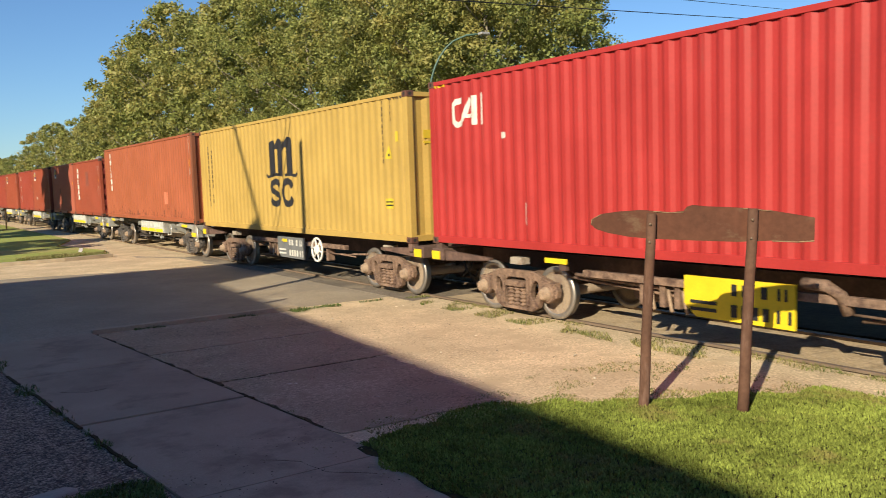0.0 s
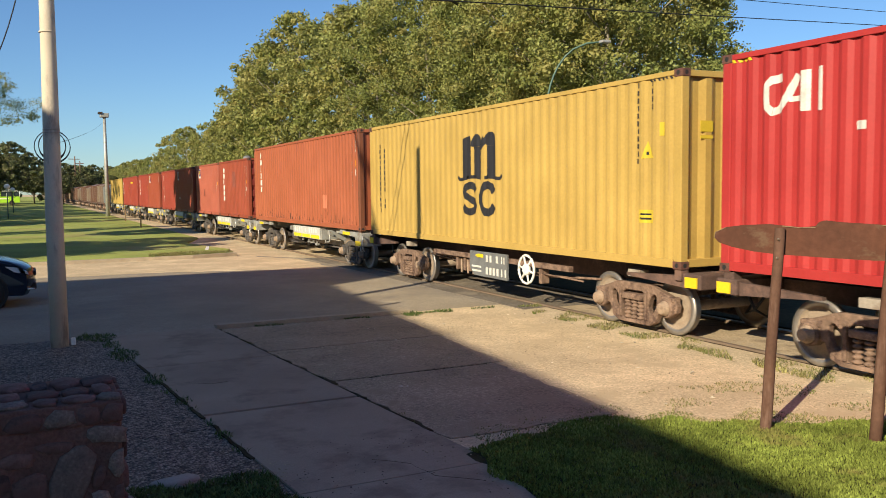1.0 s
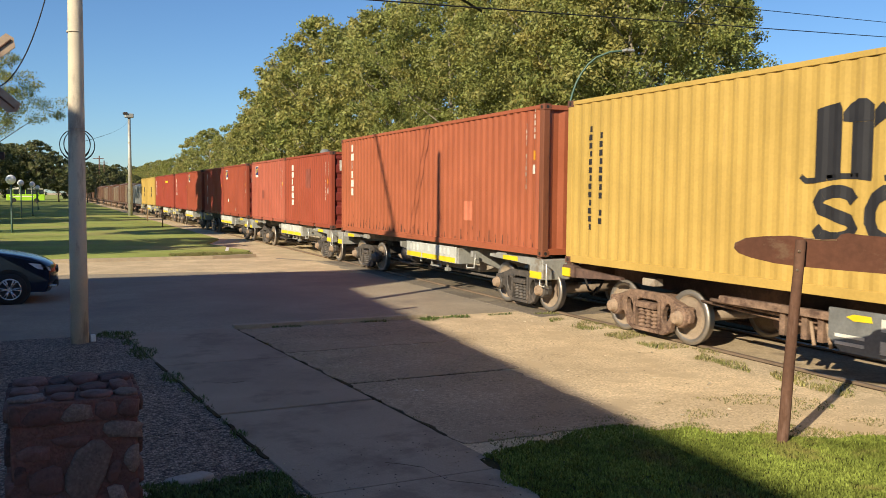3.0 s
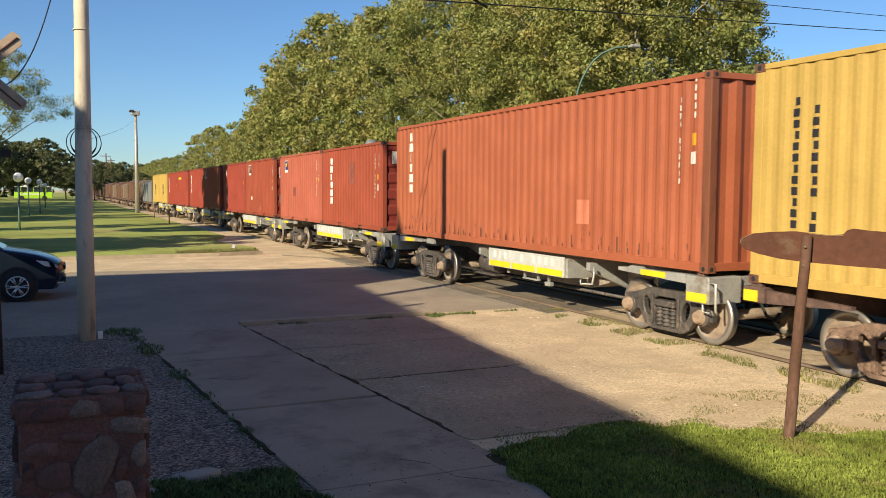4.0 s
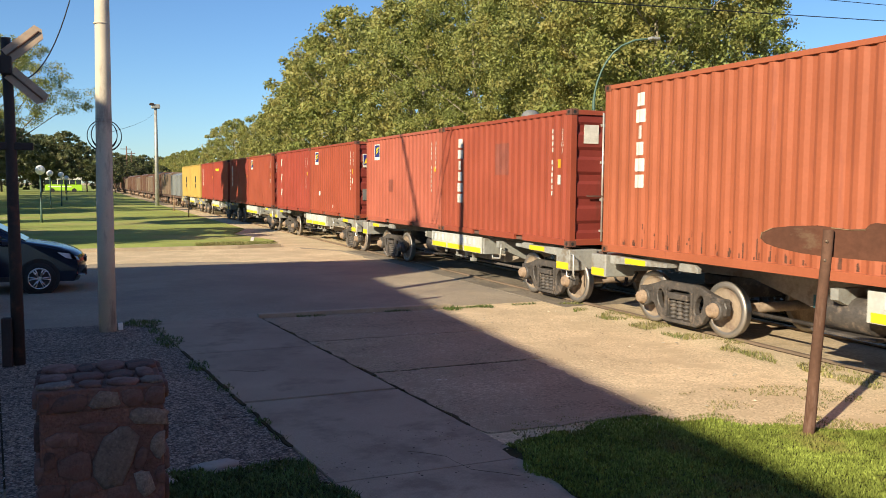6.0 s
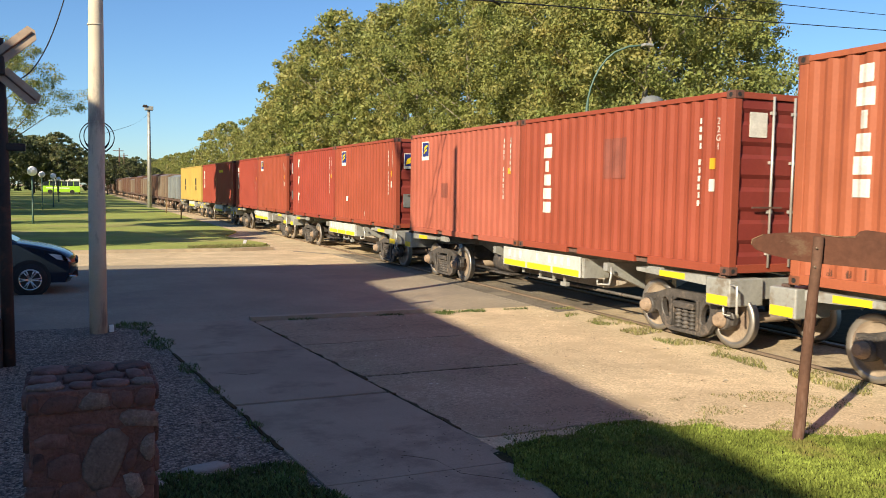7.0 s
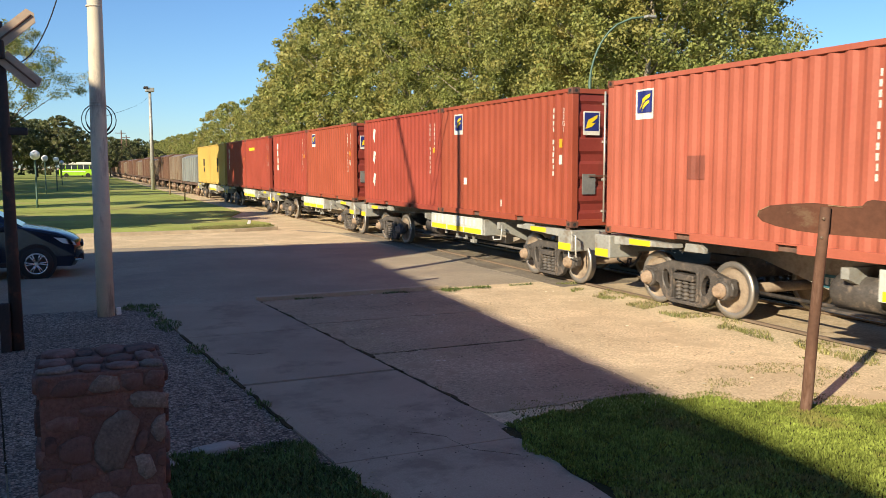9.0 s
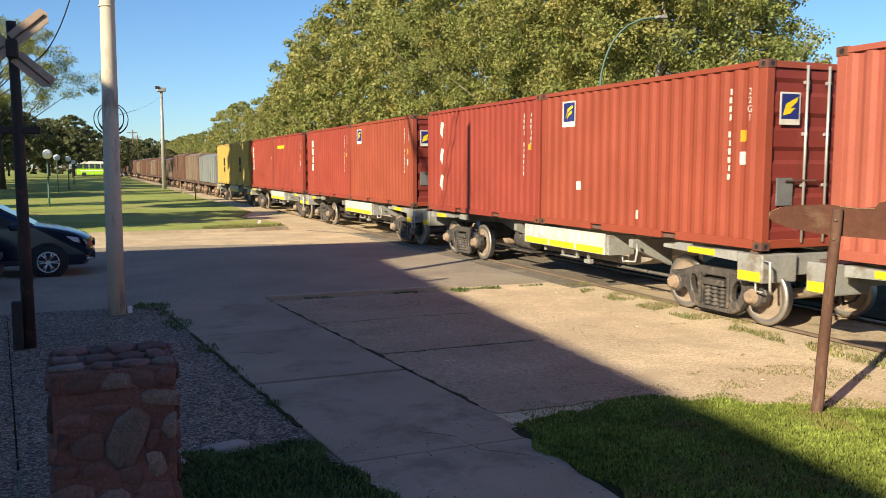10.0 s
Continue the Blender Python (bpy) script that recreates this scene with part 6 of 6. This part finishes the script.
def tree(seed, height, radius, clumps, per, leaf, leaf_mat, bark, label, low=0.12, stem=0.17):
    rng = np.random.default_rng(seed)
    t = thing("tree", label, "tree", "trees")
    centres, spread = [], []
    lobes = [(rng.uniform(0, 6.28), rng.uniform(0.25, 0.95), rng.uniform(0.25, 0.6)) for _ in range(9)]
    while len(centres) < clumps:
        h = rng.uniform(low, 1.0)
        k = (h - low) / (1 - low)
        env = radius * (min(1.0, (k + 0.18) * 2.6)) * math.sqrt(max(0.02, 1 - max(0, k - 0.30) ** 2 / 0.50))
        a = rng.uniform(0, 6.283)
        for la, lh, lw in lobes:
            da = math.cos(a - la)
            env *= 1 + 0.26 * max(0, da) * math.exp(-((h - lh) / 0.12) ** 2) * lw * 2 - 0.10 * max(0, -da) * math.exp(-((h - lh) / 0.1) ** 2)
        r = env * math.sqrt(rng.uniform(0.22, 1.0))
        centres.append((r * math.cos(a), r * math.sin(a), h * height * 0.965))
        spread.append(rng.uniform(0.5, 1.0) * radius * 0.175)
    centres = np.array(centres)
    part_ob = new("crown", leaf_mesh("crown", centres, np.array(spread), per, leaf, rng, leaf_mat))
    part_ob.parent = t
    bm = bmesh.new()
    wob = rng.uniform(-0.25, 0.25, (6, 2))
    trunk = [(wob[k][0] * (k > 0), wob[k][1] * (k > 0), height * 0.88 * k / 5 - (0.3 if k == 0 else 0)) for k in range(6)]
    chain(bm, trunk, [stem * (1.25 if k == 0 else 1 - 0.16 * k) for k in range(6)], 9)
    for i in rng.choice(len(centres), 24, replace=False):
        e = Vector(centres[i])
        h0 = max(height * 0.12, e.z - 0.55 * math.hypot(e.x, e.y) - 0.8)
        h0 = min(h0, height * 0.84)
        u = h0 / (height * 0.88) * 5
        k = min(int(u), 4)
        s0 = Vector(trunk[k]).lerp(Vector(trunk[k + 1]), u - k)
        m = s0.lerp(e, 0.5) + Vector((0, 0, -0.25))
        r0 = stem * 0.26
        chain(bm, [s0, m, e], [r0, r0 * 0.6, 0.02], 6)
    part("trunk", bm, bark, t, "pale mottled trunk and limbs")
    return t


plane_label = "tall leafy plane tree with olive green crown behind the railway"
kinds = [tree(21 + k, 16.0, 4.6, (560, 340, 260)[g], (150, 52, 36)[g], (0.082, 0.15, 0.19)[g], M["leaf"] if k % 2 == 0 else M["leaf_two"], M["bark"], plane_label) for k, g in enumerate((0, 0, 0, 1, 1, 2, 2))]
rng = random.Random(8)
spots = []
y = 26.8
while y < 250:
    spots.append((21.5 + rng.uniform(-1.2, 1.2), y + rng.uniform(-0.8, 0.8), rng.uniform(0.93, 1.08) * (1.0 if y < 82 else 0.87 if y < 100 else 0.71 if y < 140 else 0.58)))
    y += 6.0 if y < 120 else 8.5
spots += [(25.2, 29.6, 0.96), (26.0, 37.0, 1.0)]
for y in (50, 62, 76):
    spots.append((30 + rng.uniform(-1.5, 1.5), y, rng.uniform(0.95, 1.05)))
placed = []
for i, (x, y, s) in enumerate(spots):
    src = kinds[i % 3] if y < 48 else kinds[3 + i % 2] if y < 105 else kinds[5 + i % 2]
    m = Matrix.LocRotScale((x, y, 0), Euler((0, 0, rng.uniform(0, 6.28))), None)
    if src not in placed:
        placed.append(src)
        src.scale = (s, s, s)
        src.matrix_basis = m @ Matrix.Diagonal((s, s, s, 1))
    else:
        ob = copy_thing(src, m)
        ob.scale = (s, s, s)

dark = tree(40, 13.0, 5.0, 230, 34, 0.27, M["leaf_dark"], M["bark_dark"], "dark park tree with dense crown", low=0.28)
dark.matrix_basis = pose(-11.5, 30.2, 0) @ Matrix.Diagonal((0.88, 0.88, 0.88, 1))
dense = tree(47, 19.6, 3.5, 420, 70, 0.3, M["leaf_dark"], M["bark_dark"], "tall dense dark park tree shading the line", low=0.42)
dense.matrix_basis = pose(-8.5, 41.2, 0)
spots = [(-9, 31, 0.6), (-20, 27.5, 0.95), (-14, 68, 0.6), (-15, 80, 0.8), (-13, 96, 0.8), (-13, 114, 0.8), (-14.5, 32.2, 0.7), (-16, 45, 0.42), (-14, 47, 0.5), (-17, 61, 0.8), (-12, 66, 0.6), (-16, 76, 0.8), (-13, 90, 0.7), (-17, 30, 0.85), (-25, 41, 0.9), (-30, 52, 1.0), (-12, 63, 0.6), (-22, 72, 0.9), (-15, 84, 0.8), (-25, 96, 1), (-13, 108, 0.9), (-22, 122, 1), (-11, 134, 0.85)]
spots += [(-16, 150, 1.15), (-19, 140, 1.2)]
spots += [(-21 + 4.6 * k + rng.uniform(-1, 1), 205 + rng.uniform(-12, 12), rng.uniform(0.97, 1.05) * (1.1, 1.1, 1.08, 1.0, 0.9, 0.78, 0.66, 0.62, 0.48)[k]) for k in range(9)]
spots += [(-16 + 4.5 * k, 178 + rng.uniform(-6, 6), rng.uniform(0.7, 0.95)) for k in range(4)]
spots += [(2 + 6 * k, 300 + 20 * rng.random(), rng.uniform(0.75, 0.92)) for k in range(5)]
spots += [(18 + 5 * k, 330 + 20 * rng.random(), rng.uniform(0.8, 1.1)) for k in range(6)]
wood = tree(61, 10.0, 5.5, 150, 40, 0.3, M["leaf_dark"], M["bark_dark"], "distant dark thicket tree at the park end", low=0.03)
wood.matrix_basis = pose(-30, 262, 0)
for k in range(13):
    copy_thing(wood, pose(-52 + 7.5 * k + (k >= 7) * 6 + rng.uniform(-1, 1), 258 + rng.uniform(-8, 14), 0, 0, 0, rng.uniform(0, 360)))
for y, s in ((47.5, 0.34), (64, 0.42), (70, 0.45), (81, 0.45), (88, 0.4), (95, 0.45), (103, 0.45), (111, 0.45), (120, 0.5), (130, 0.5)):
    ob = copy_thing(dark, pose(-11.2, y, 0, 0, 0, rng.uniform(0, 360)))
    ob.scale = (s, s, 0.92)
for x, y, s in spots:
    ob = copy_thing(dark, pose(x, y, 0, 0, 0, rng.uniform(0, 360)))
    ob.scale = (s, s, s)
airy = tree(52, 16.8, 6.8, 210, 190, 0.095, M["leaf"], M["bark_dark"], "airy spreading pine with open sparse crown", low=0.5, stem=0.28)
airy.matrix_basis = pose(-7.6, 92, 0)


# ---- the train rolls ----
def rolled(t):
    return float(np.interp(t, [r[0] for r in ROLLED], [r[1] for r in ROLLED]))


def motions():
    walk(bus, [(t, Matrix.Translation((x, 198, 0))) for t, x in ((0.0, -8.6), (2.5, -8.6), (4.0, -8.5), (5.5, -7.4), (7.0, -5.7), (8.5, -3.8), (10.0, -2.0))])
    for ob, home in MOVERS:
        walk(ob, [(t, Matrix.Translation(home - Vector((0, s, 0)))) for t, s in ROLLED])
        if home.y > 130:
            continue
        for w in ob.children_recursive:
            if w.name.startswith("wheelset"):
                spot = w.location.copy()
                walk(w, [(k / 10, pose(*spot, math.degrees(rolled(k / 10) / 0.40))) for k in range(101)])


motions()
